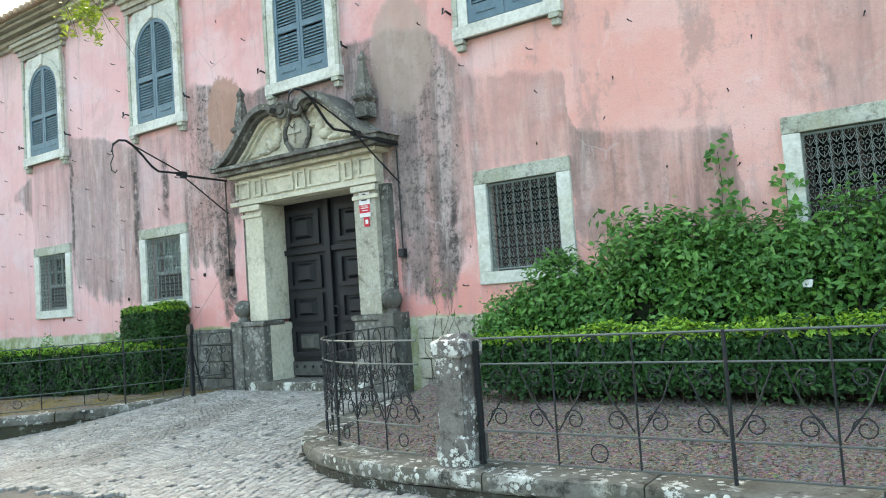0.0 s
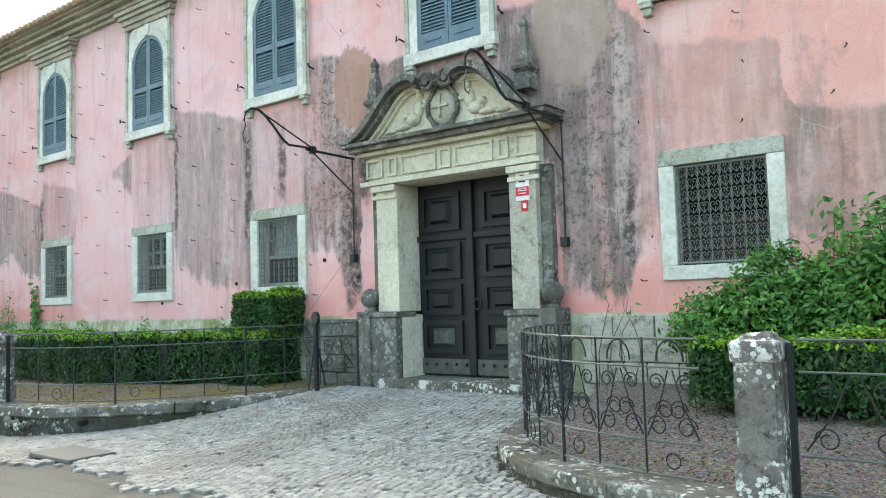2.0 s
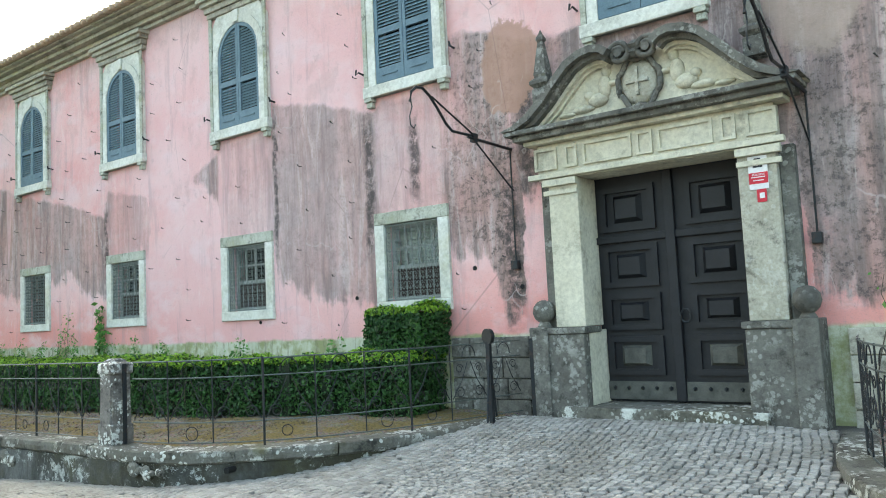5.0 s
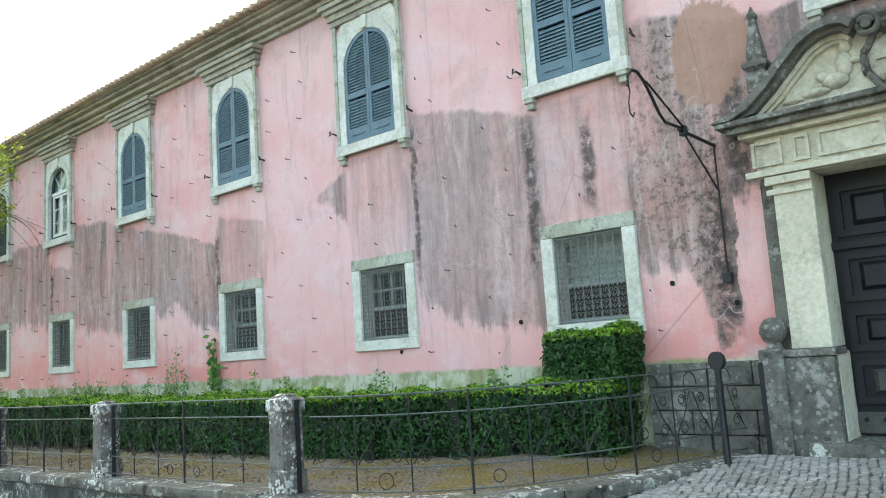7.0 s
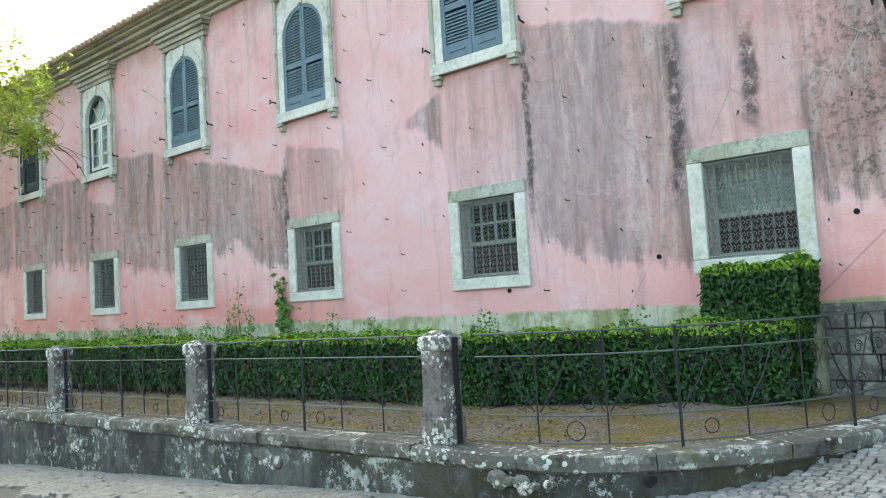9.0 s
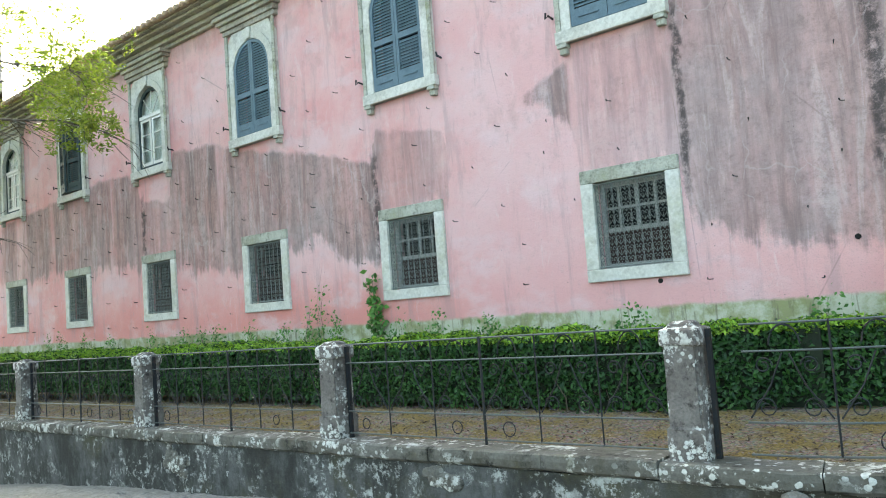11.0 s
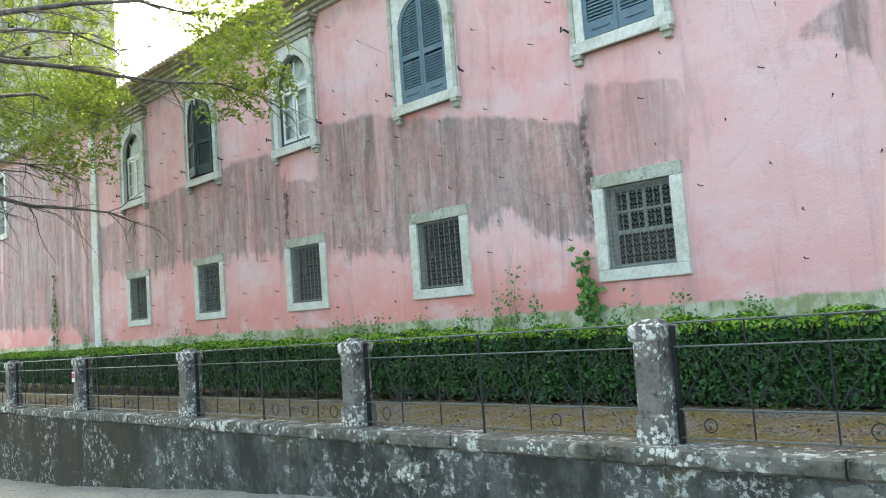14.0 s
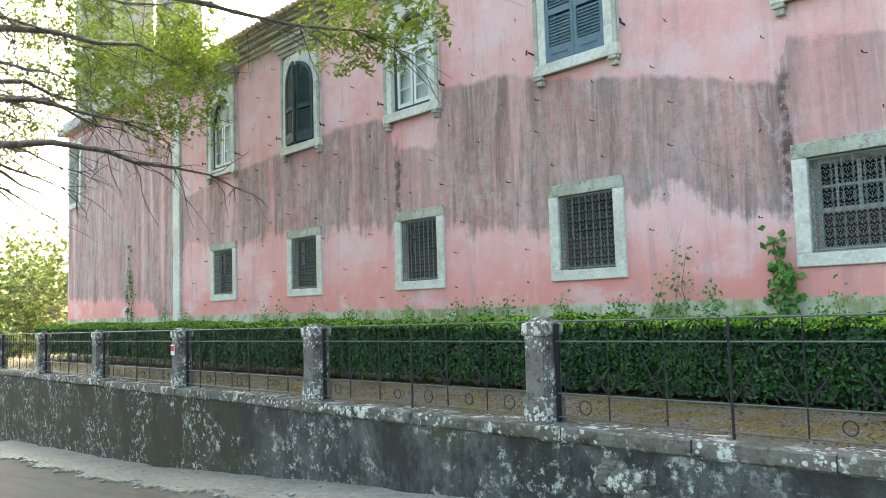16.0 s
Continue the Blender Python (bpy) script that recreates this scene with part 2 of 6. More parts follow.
def plaster_material():
    n = Nodes("pink_plaster", 0.9)
    x, _, z = n.xyz()
    wide, mid, fine = n.noise(0.55, 6, 0.65), n.noise(2.2, 6, 0.7), n.noise(24, 5, 0.7)
    edge = n.math("SUBTRACT", n.noise(2.4, 8, 0.7), 0.5)
    xs = n.math("ADD", x, n.math("MULTIPLY", n.math("SUBTRACT", n.noise(3.1, 6, 0.7, src=n.scaled((1, 1, 0.6))), 0.5), 0.30))
    streak = n.noise(1.0, 8, 0.70, src=n.scaled((3.4, 1, 0.35)), dist=0.25)
    run = n.noise(1.0, 5, 0.62, src=n.scaled((1.9, 1, 0.10)))
    drips = n.noise(1.0, 9, 0.78, src=n.scaled((8.0, 1, 0.9)), dist=0.6)
    blotch = n.noise(5.0, 9, 0.80)
    mask = 0.0
    for rows in (DAMP_WEST, DAMP_MID, DAMP_EAST):
        top, foot, k = band(n, xs, rows)
        up = n.math("ADD", n.math("SUBTRACT", top, z), n.math("MULTIPLY", edge, 0.35))
        dn = n.math("ADD", n.math("SUBTRACT", z, foot), n.math("ADD", n.math("MULTIPLY", edge, 0.9), n.math("MULTIPLY", n.math("SUBTRACT", streak, 0.5), 0.9)))
        cover = n.math("MULTIPLY", n.math("MULTIPLY", n.ramp(up, -0.04, 0.07), n.ramp(dn, -0.10, 0.16)), k)
        mask = n.math("MAXIMUM", mask, cover)
    eaves = n.math("MULTIPLY", n.ramp(n.math("ADD", z, n.math("MULTIPLY", edge, 1.2)), 6.9, 7.5), 0.35)
    runs = 0.0
    for cx, hw, z0, z1 in RUNS:
        side = n.ramp(n.math("ABSOLUTE", n.math("SUBTRACT", xs, cx)), hw * 1.9, hw * 0.5)
        ends = n.math("MULTIPLY", n.ramp(n.math("ADD", z, edge), z0 - 0.2, z0 + 0.3), n.ramp(n.math("ADD", z, edge), z1 + 0.2, z1 - 0.4))
        runs = n.math("MAXIMUM", runs, n.math("MULTIPLY", side, ends))
    grime = n.math("MAXIMUM", n.math("MULTIPLY", mask, n.ramp(n.math("ADD", n.math("MULTIPLY", streak, 0.7), n.math("MULTIPLY", blotch, 0.4)), 0.42, 0.58, 0.68, 1.0)), eaves)
    base = n.mix(n.ramp(wide, 0.35, 0.65), (0.68, 0.35, 0.34), (0.74, 0.50, 0.50))
    base = n.mix(n.ramp(mid, 0.45, 0.72, 0, 0.5), base, (0.67, 0.42, 0.40))
    low = n.ramp(n.math("ADD", z, n.math("MULTIPLY", edge, 1.3)), 2.5, 1.2)
    base = n.mix(n.math("MULTIPLY", low, 0.75), base, (0.67, 0.25, 0.215))
    base = n.mix(n.ramp(n.noise(0.8, 5, 0.6, src=n.scaled((1, 1, 1.8))), 0.50, 0.66, 0, 0.55), base, (0.70, 0.55, 0.57))
    pale = n.math("MULTIPLY", n.ramp(x, -21.0, -18.5), n.ramp(x, -13.0, -14.5))
    base = n.mix(n.math("MULTIPLY", pale, 0.4), base, (0.72, 0.52, 0.54))
    base = n.mix(n.math("MULTIPLY", n.ramp(x, -8.0, -5.0), 0.40), base, (0.74, 0.38, 0.28))
    c = n.mix(n.math("MULTIPLY", n.ramp(streak, 0.52, 0.66), 0.42), base, (0.40, 0.28, 0.28))
    c = n.mix(n.ramp(blotch, 0.54, 0.68, 0, 0.35), c, (0.42, 0.29, 0.28))
    c = n.mix(n.ramp(n.noise(1.0, 9, 0.75, src=n.scaled((5, 1, 1.6)), dist=1.0), 0.56, 0.70, 0, 0.45), c, (0.74, 0.60, 0.60))
    patch = n.math("MULTIPLY", n.ramp(n.noise(1.0, 7, 0.72, src=n.scaled((1.4, 1, 0.9))), 0.54, 0.64), n.ramp(z, 2.0, 3.0))
    c = n.mix(n.math("MULTIPLY", patch, n.ramp(x, -8.5, -6.0, 0.22, 0.6)), c, (0.36, 0.25, 0.22))
    dirt = n.mix(n.ramp(run, 0.42, 0.58), (0.18, 0.166, 0.155), (0.32, 0.21, 0.185))
    dirt = n.mix(n.ramp(streak, 0.48, 0.64, 0, 0.75), dirt, (0.07, 0.066, 0.062))
    dirt = n.mix(n.ramp(n.noise(1.0, 6, 0.65, src=n.scaled((4.2, 1, 0.5)), dist=1.1), 0.50, 0.64, 0, 0.7), dirt, (0.42, 0.385, 0.37))
    dirt = n.mix(n.ramp(n.math("ADD", n.math("MULTIPLY", fine, 0.5), n.math("MULTIPLY", blotch, 0.5)), 0.46, 0.60, 0, 0.5), dirt, (0.06, 0.057, 0.054))
    grime = n.math("MULTIPLY", grime, n.ramp(run, 0.57, 0.68, 1.0, 0.4))
    c = n.mix(n.math("MULTIPLY", grime, 0.9), c, dirt)
    mould = n.math("MULTIPLY", n.ramp(mask, 0.84, 0.98), n.ramp(n.math("ADD", n.noise(16.0, 7, 0.75), n.math("MULTIPLY", blotch, 0.7)), 0.86, 0.98))
    c = n.mix(n.math("MULTIPLY", mould, 0.7), c, (0.045, 0.043, 0.04))
    c = n.mix(n.math("MULTIPLY", n.math("MULTIPLY", runs, n.ramp(blotch, 0.36, 0.55)), 0.85), c, (0.04, 0.038, 0.037))
    ochre = n.ramp(n.math("ADD", n.math("POWER", n.math("MULTIPLY", n.math("ADD", xs, 11.2), 1.05), 2), n.math("POWER", n.math("MULTIPLY", n.math("ADD", n.math("SUBTRACT", z, 4.75), n.math("MULTIPLY", edge, 1.0)), 0.85), 2)), 0.32, 0.25)
    c = n.mix(n.math("MULTIPLY", ochre, 0.85), c, n.mix(mid, (0.30, 0.17, 0.12), (0.46, 0.28, 0.22)))
    bare = n.ramp(n.math("ADD", n.math("POWER", n.math("ADD", xs, 7.4), 2), n.math("POWER", n.math("MULTIPLY", n.math("ADD", n.math("SUBTRACT", z, 4.9), n.math("MULTIPLY", edge, 0.6)), 0.6), 2)), 0.34, 0.22)
    c = n.mix(n.math("MULTIPLY", bare, 0.75), c, n.mix(mid, (0.32, 0.24, 0.20), (0.46, 0.36, 0.31)))
    foot = n.ramp(n.math("ADD", z, n.math("MULTIPLY", edge, 0.16)), 1.16, 1.10)
    plinth = n.mix(n.ramp(mid, 0.4, 0.6), (0.50, 0.52, 0.40), (0.27, 0.29, 0.14))
    plinth = n.mix(n.ramp(drips, 0.52, 0.62, 0, 0.7), plinth, (0.16, 0.15, 0.10))
    c = n.mix(foot, c, plinth)
    cracks = n.math("MULTIPLY", n.ramp(n.cells(0.55, src=n.scaled((1, 1, 0.6)), feature="DISTANCE_TO_EDGE"), 0.006, 0.0), n.ramp(wide, 0.5, 0.6))
    c = n.mix(n.math("MULTIPLY", cracks, 0.35), c, (0.14, 0.10, 0.10))
    c = n.mix(n.ramp(n.noise(60, 4, 0.8), 0.52, 0.66, 0, 0.30), c, (0.30, 0.20, 0.20))
    scratch = n.math("MULTIPLY", n.ramp(n.cells(1.6, src=n.scaled((1.3, 1, 0.7), n.wobbled(0.5, 2.2)), feature="DISTANCE_TO_EDGE"), 0.020, 0.006), n.math("MULTIPLY", mask, n.ramp(n.noise(0.9, 3), 0.50, 0.58)))
    c = n.mix(n.math("MULTIPLY", scratch, 0.4), c, (0.55, 0.48, 0.46))
    specks = n.ramp(n.cells(9.0), 0.09, 0.05)
    c = n.mix(n.math("MULTIPLY", n.math("MULTIPLY", specks, n.ramp(n.noise(2.0, 2), 0.5, 0.6)), 0.6), c, (0.16, 0.13, 0.13))
    return n.done(c, n.math("ADD", n.math("MULTIPLY", fine, 0.5), n.math("ADD", mid, n.math("MULTIPLY", grime, 0.5))), 0.4, 0.02)


def ground_material():
    """Worn asphalt on the road, beaten earth farther off."""
    n = Nodes("asphalt", 0.9)
    n.b.inputs["Specular IOR Level"].default_value = 0.2
    big, fine = n.noise(0.5, 6, 0.65), n.noise(60, 3, 0.7)
    c = n.mix(n.ramp(big, 0.35, 0.65), (0.055, 0.052, 0.048), (0.105, 0.10, 0.093))
    c = n.mix(n.ramp(n.noise(2.5, 6, 0.7, src=n.scaled((0.5, 1.6, 1))), 0.5, 0.7, 0, 0.6), c, (0.11, 0.09, 0.075))
    c = n.mix(n.ramp(fine, 0.3, 0.7, 0, 0.35), c, (0.24, 0.225, 0.205))
    c = n.mix(n.ramp(n.noise(1.0, 8, 0.72, src=n.scaled((0.35, 2.2, 1)), dist=0.6), 0.46, 0.64, 0, 0.35), c, (0.045, 0.036, 0.028))
    return n.done(c, fine, 0.4, 0.006, n.ramp(big, 0.4, 0.65, 0.8, 0.97))


def soil_material():
    n = Nodes("terrace_soil", 0.95)
    x, _, _ = n.xyz()
    fine, mid = n.noise(35, 5, 0.8), n.noise(2.0, 6, 0.7)
    grit = n.cells(38, out="Color")
    litter = n.mix(n.ramp(fine, 0.35, 0.65), (0.05, 0.04, 0.034), (0.26, 0.225, 0.20))
    litter = n.mix(0.35, litter, grit, "OVERLAY")
    moss = n.mix(n.ramp(fine, 0.35, 0.65), (0.075, 0.056, 0.018), (0.23, 0.165, 0.045))
    west = n.math("MULTIPLY", n.ramp(x, -9, -12), n.ramp(mid, 0.42, 0.58, 0.15, 0.95))
    c = n.mix(west, litter, moss)
    return n.done(c, n.math("ADD", fine, n.cells(30)), 0.8, 0.02)


def cobble_material():
    n = Nodes("cobble", 0.6)
    r = n.random(True)
    c = n.mix(r, (0.20, 0.192, 0.178), (0.36, 0.348, 0.325))
    c = n.mix(n.ramp(n.noise(0.9, 5, 0.7), 0.48, 0.62, 0, 0.7), c, (0.17, 0.155, 0.135))
    c = n.mix(n.ramp(n.xyz()[0], -11.5, -14.5, 0, 0.55), c, (0.16, 0.145, 0.12))
    return n.done(n.mix(n.ramp(n.noise(50, 3), 0.4, 0.7, 0, 0.4), c, (0.20, 0.20, 0.19)), n.noise(45, 3), 0.4, 0.006)


def low_wall_material():
    n = Nodes("old_render", 0.92)
    x, _, z = n.xyz()
    big, mid, fine = n.noise(0.7, 6, 0.7), n.noise(3.0, 7, 0.75), n.noise(26, 4, 0.75)
    v = n.noise(1.0, 8, 0.75, src=n.scaled((1.6, 1.6, 0.9)), dist=0.3)
    run = n.noise(1.0, 7, 0.7, src=n.scaled((4.5, 4.5, 0.5)))
    c = n.mix(n.ramp(v, 0.38, 0.64), (0.026, 0.028, 0.025), (0.115, 0.12, 0.115))
    c = n.mix(n.ramp(mid, 0.52, 0.68, 0, 0.85), c, (0.018, 0.018, 0.015))
    c = n.mix(n.ramp(run, 0.54, 0.66, 0, 0.6), c, (0.02, 0.02, 0.018))
    c = n.mix(n.ramp(big, 0.52, 0.66, 0, 0.75), c, (0.065, 0.062, 0.028))
    east = n.ramp(x, -15.5, -13.5)
    c = n.mix(n.math("MULTIPLY", east, n.ramp(n.noise(2.2, 6, 0.75), 0.38, 0.6, 0.2, 0.85)), c, (0.035, 0.03, 0.016))
    west = n.math("MULTIPLY", n.ramp(x, -25, -30), n.ramp(v, 0.3, 0.5, 0.3, 0.8))
    c = n.mix(west, c, (0.036, 0.031, 0.015))
    speck = n.math("MULTIPLY", n.ramp(n.noise(9, 8, 0.82), 0.535, 0.585), n.ramp(n.noise(0.8, 4), 0.42, 0.56))
    crust = n.math("MULTIPLY", n.ramp(n.noise(3.2, 9, 0.8), 0.56, 0.61), n.ramp(n.noise(0.6, 3), 0.47, 0.56))
    white = n.math("MAXIMUM", speck, crust)
    c = n.mix(n.math("MULTIPLY", white, 0.8), c, (0.50, 0.52, 0.49))
    c = n.mix(n.ramp(fine, 0.35, 0.75, 0, 0.45), c, (0.045, 0.045, 0.04))
    return n.done(c, n.math("ADD", fine, mid), 0.6, 0.02)


PLASTER = plaster_material()
STONE = weathered("window_stone", (0.56, 0.565, 0.50), (0.20, 0.20, 0.165), (0.72, 0.73, 0.68), 1.3, 0.5, 0.0, moss=(0.42, 0.43, 0.28))
LINTEL = weathered("grimy_window_stone", (0.36, 0.37, 0.29), (0.07, 0.07, 0.055), (0.50, 0.52, 0.45), 2.6, 0.85, 0.2, moss=(0.24, 0.26, 0.09))
PORTAL_STONE = weathered("portal_stone", (0.56, 0.53, 0.41), (0.16, 0.145, 0.115), (0.68, 0.65, 0.53), 1.3, 0.55, 0.0)
GRIMY = weathered("grimy_portal_stone", (0.34, 0.32, 0.25), (0.07, 0.065, 0.055), (0.48, 0.46, 0.38), 2.2, 0.85, 0.3)
DARK_STONE = weathered("black_stone", (0.085, 0.08, 0.07), (0.02, 0.02, 0.018), (0.17, 0.165, 0.145), 2.4, 0.8, 0.3)
CORNICE = weathered("cornice_stone", (0.36, 0.34, 0.28), (0.10, 0.095, 0.08), (0.48, 0.46, 0.38), 1.1, 0.6)
PILLAR = weathered("lichen_granite", (0.105, 0.095, 0.085), (0.016, 0.015, 0.013), (0.20, 0.185, 0.17), 3.6, 0.9, 1.0)
COPING = weathered("coping_stone", (0.085, 0.08, 0.06), (0.016, 0.016, 0.013), (0.16, 0.155, 0.135), 2.6, 0.95, 0.9, moss=(0.12, 0.11, 0.04))
TOWER = weathered("tower_stone", (0.34, 0.33, 0.31), (0.13, 0.125, 0.12), (0.50, 0.50, 0.48), 0.6, 0.6)
WALLMAT = low_wall_material()
SHUTTER = weathered("blue_paint", (0.095, 0.16, 0.205), (0.045, 0.08, 0.105), (0.13, 0.205, 0.25), 4.0, 0.3, rough=0.6, bump=0.1)
DARK_SHUTTER = weathered("dark_green_paint", (0.03, 0.055, 0.06), (0.012, 0.02, 0.024), (0.045, 0.075, 0.08), 4.0, 0.3, rough=0.6, bump=0.1)
DOORMAT = weathered("black_door_wood", (0.009, 0.0095, 0.012), (0.004, 0.004, 0.005), (0.016, 0.017, 0.021), 3.0, 0.4, rough=0.55, bump=0.15)
DOOR_LOW = weathered("washed_out_wood", (0.07, 0.07, 0.062), (0.02, 0.02, 0.02), (0.12, 0.12, 0.105), 5.0, 0.4, rough=0.8, bump=0.3)
WHITEWOOD = weathered("white_paint", (0.66, 0.67, 0.64), (0.40, 0.40, 0.36), (0.74, 0.75, 0.72), 5.0, 0.2, rough=0.5, bump=0.08)
GREYWOOD = weathered("grey_sash_paint", (0.34, 0.36, 0.34), (0.15, 0.15, 0.14), (0.45, 0.47, 0.45), 5.0, 0.3, rough=0.6, bump=0.1)
BROWN = weathered("brown_board", (0.032, 0.02, 0.017), (0.012, 0.009, 0.008), (0.05, 0.03, 0.025), 4.0, 0.4, rough=0.7, bump=0.2)
# near-black colour that stands for the dark of rooms and holes
PAINTED_DARK = weathered("painted_dark", (0.004, 0.0045, 0.005), (0.003, 0.003, 0.003), (0.012, 0.012, 0.012), 2.0, 0.3, bump=0.05)
CURTAIN = weathered("net_curtain", (0.66, 0.69, 0.66), (0.45, 0.47, 0.45), (0.75, 0.78, 0.75), 3.0, 0.3, bump=0.2)
IRON = iron_material("black_iron", (0.022, 0.026, 0.03), 0.3)
GRILLE = iron_material("grille_iron", (0.20, 0.23, 0.22), 0.12, 0.6)
RAIL = iron_material("worn_rail_iron", (0.10, 0.115, 0.11), 0.2, 0.4)
TILE = weathered("roof_tile", (0.36, 0.24, 0.16), (0.14, 0.10, 0.075), (0.46, 0.36, 0.27), 3.0, 0.5)
GROUND = ground_material()
SOIL = soil_material()
COBBLE = cobble_material()
BOX_LEAF = leaf_material("box_leaf", (0.012, 0.048, 0.014), (0.06, 0.165, 0.035))
# lime leaf colour that paints the light on flat hedge tops
LIT_TOP_LEAF = leaf_material("box_lit_top_leaf", (0.13, 0.28, 0.025), (0.38, 0.58, 0.07))
BUSH_LEAF = leaf_material("bush_leaf", (0.04, 0.13, 0.028), (0.20, 0.42, 0.09))
TREE_LEAF = leaf_material("spring_leaf", (0.14, 0.22, 0.03), (0.42, 0.48, 0.08))
FAR_LEAF = leaf_material("far_leaf", (0.12, 0.18, 0.05), (0.30, 0.36, 0.12))
DRY_LEAF = leaf_material("dry_leaf", (0.05, 0.035, 0.025), (0.36, 0.30, 0.25), 0.8)
TWIG = weathered("hedge_wood", (0.07, 0.055, 0.04), (0.02, 0.018, 0.014), (0.12, 0.10, 0.075), 6.0, 0.4)
BARK = weathered("bark", (0.085, 0.07, 0.058), (0.022, 0.02, 0.017), (0.15, 0.13, 0.11), 5.0, 0.5, 0.2)
# near-black filler colour, painted for the shade deep among the leaves
SHADE_CORE = weathered("painted_hedge_shade", (0.010, 0.018, 0.008), (0.004, 0.006, 0.003), (0.016, 0.028, 0.012), 6.0, 0.4)


def plain(name, colour, rough=0.6, metal=0.0):
    n = Nodes(name, rough, metal)
    return n.done(n.mix(n.ramp(n.noise(30, 4), 0.4, 0.7, 0, 0.25), colour, tuple(v * 0.55 for v in colour)))


SIGN_WHITE = plain("sign_white", (0.72, 0.72, 0.72))
SIGN_RED = plain("sign_red", (0.55, 0.03, 0.05))
SIGN_BLACK = plain("sign_black", (0.03, 0.03, 0.035))


def glass_material():
    n = Nodes("window_glass", 0.04)
    n.b.inputs["Transmission Weight"].default_value = 1.0
    n.b.inputs["IOR"].default_value = 1.12
    n.b.inputs["Specular IOR Level"].default_value = 0.5
    return n.done((0.85, 0.9, 0.88), n.noise(2.0, 2), 0.02, 0.01)


GLASS = glass_material()

# ---- ground ----
def ground():
    xs = [-900, -300, -120, -80] + [-60 + 1.0 * i for i in range(73)] + [40, 100, 300, 900]
    ys = [-900, -300, -80, -30, -12] + [-8 + 0.5 * i for i in range(34)] + [10, 14, 20, 40, 120, 400, 900]
    bm = bmesh.new()
    grid = [[bm.verts.new((x, y, ground_z(x, y) - 0.02)) for y in ys] for x in xs]
    for a, b in zip(grid, grid[1:]):
        for k in range(len(ys) - 1):
            bm.faces.new((a[k], b[k], b[k + 1], a[k + 1]))
    return tagged(part("ground", bm, GROUND, soft=True), "grey worn asphalt road with damp dusty patches", "ground", kind="structure")


ground()


def bend():
    """The front edge of the low wall: straight, then curving in to the portal. Points x, y from far end to the portal."""
    front = 4.78
    p = [Vector((-14.4, front)), Vector((-12.0, front)), Vector((-11.45, 7.0)), Vector((-10.98, 8.62))]
    pts = [(-62 + 0.6 * i, front) for i in range(79)]
    for i in range(1, 25):
        t = i / 24
        q = (1 - t) ** 3 * p[0] + 3 * t * (1 - t) ** 2 * p[1] + 3 * t * t * (1 - t) * p[2] + t ** 3 * p[3]
        pts.append((q.x, q.y))
    return pts


def bend_east():
    p = [Vector((-4.2, 4.75)), Vector((-6.9, 4.75)), Vector((-7.25, 6.6)), Vector((-7.45, 8.62))]
    pts = [(9.0 - 0.6 * i, 4.75) for i in range(22)]
    for i in range(1, 25):
        t = i / 24
        q = (1 - t) ** 3 * p[0] + 3 * t * (1 - t) ** 2 * p[1] + 3 * t * t * (1 - t) * p[2] + t ** 3 * p[3]
        pts.append((q.x, q.y))
    return pts


LEFT, RIGHT = bend(), bend_east()


def along(path, step):
    """Points at even steps on a path, with the running length."""
    out, rest = [], 0.0
    for a, b in zip(path, path[1:]):
        d = math.dist(a, b)
        while rest <= d:
            k = rest / d
            out.append((a[0] + (b[0] - a[0]) * k, a[1] + (b[1] - a[1]) * k))
            rest += step
        rest -= d
    out.append(path[-1])
    return out


def shift(path, u):
    """The path moved to its left by u."""
    out = []
    for i, p in enumerate(path):
        a, b = path[max(i - 1, 0)], path[min(i + 1, len(path) - 1)]
        d = Vector((b[0] - a[0], b[1] - a[1])).normalized()
        out.append((p[0] - d.y * u, p[1] + d.x * u))
    return out


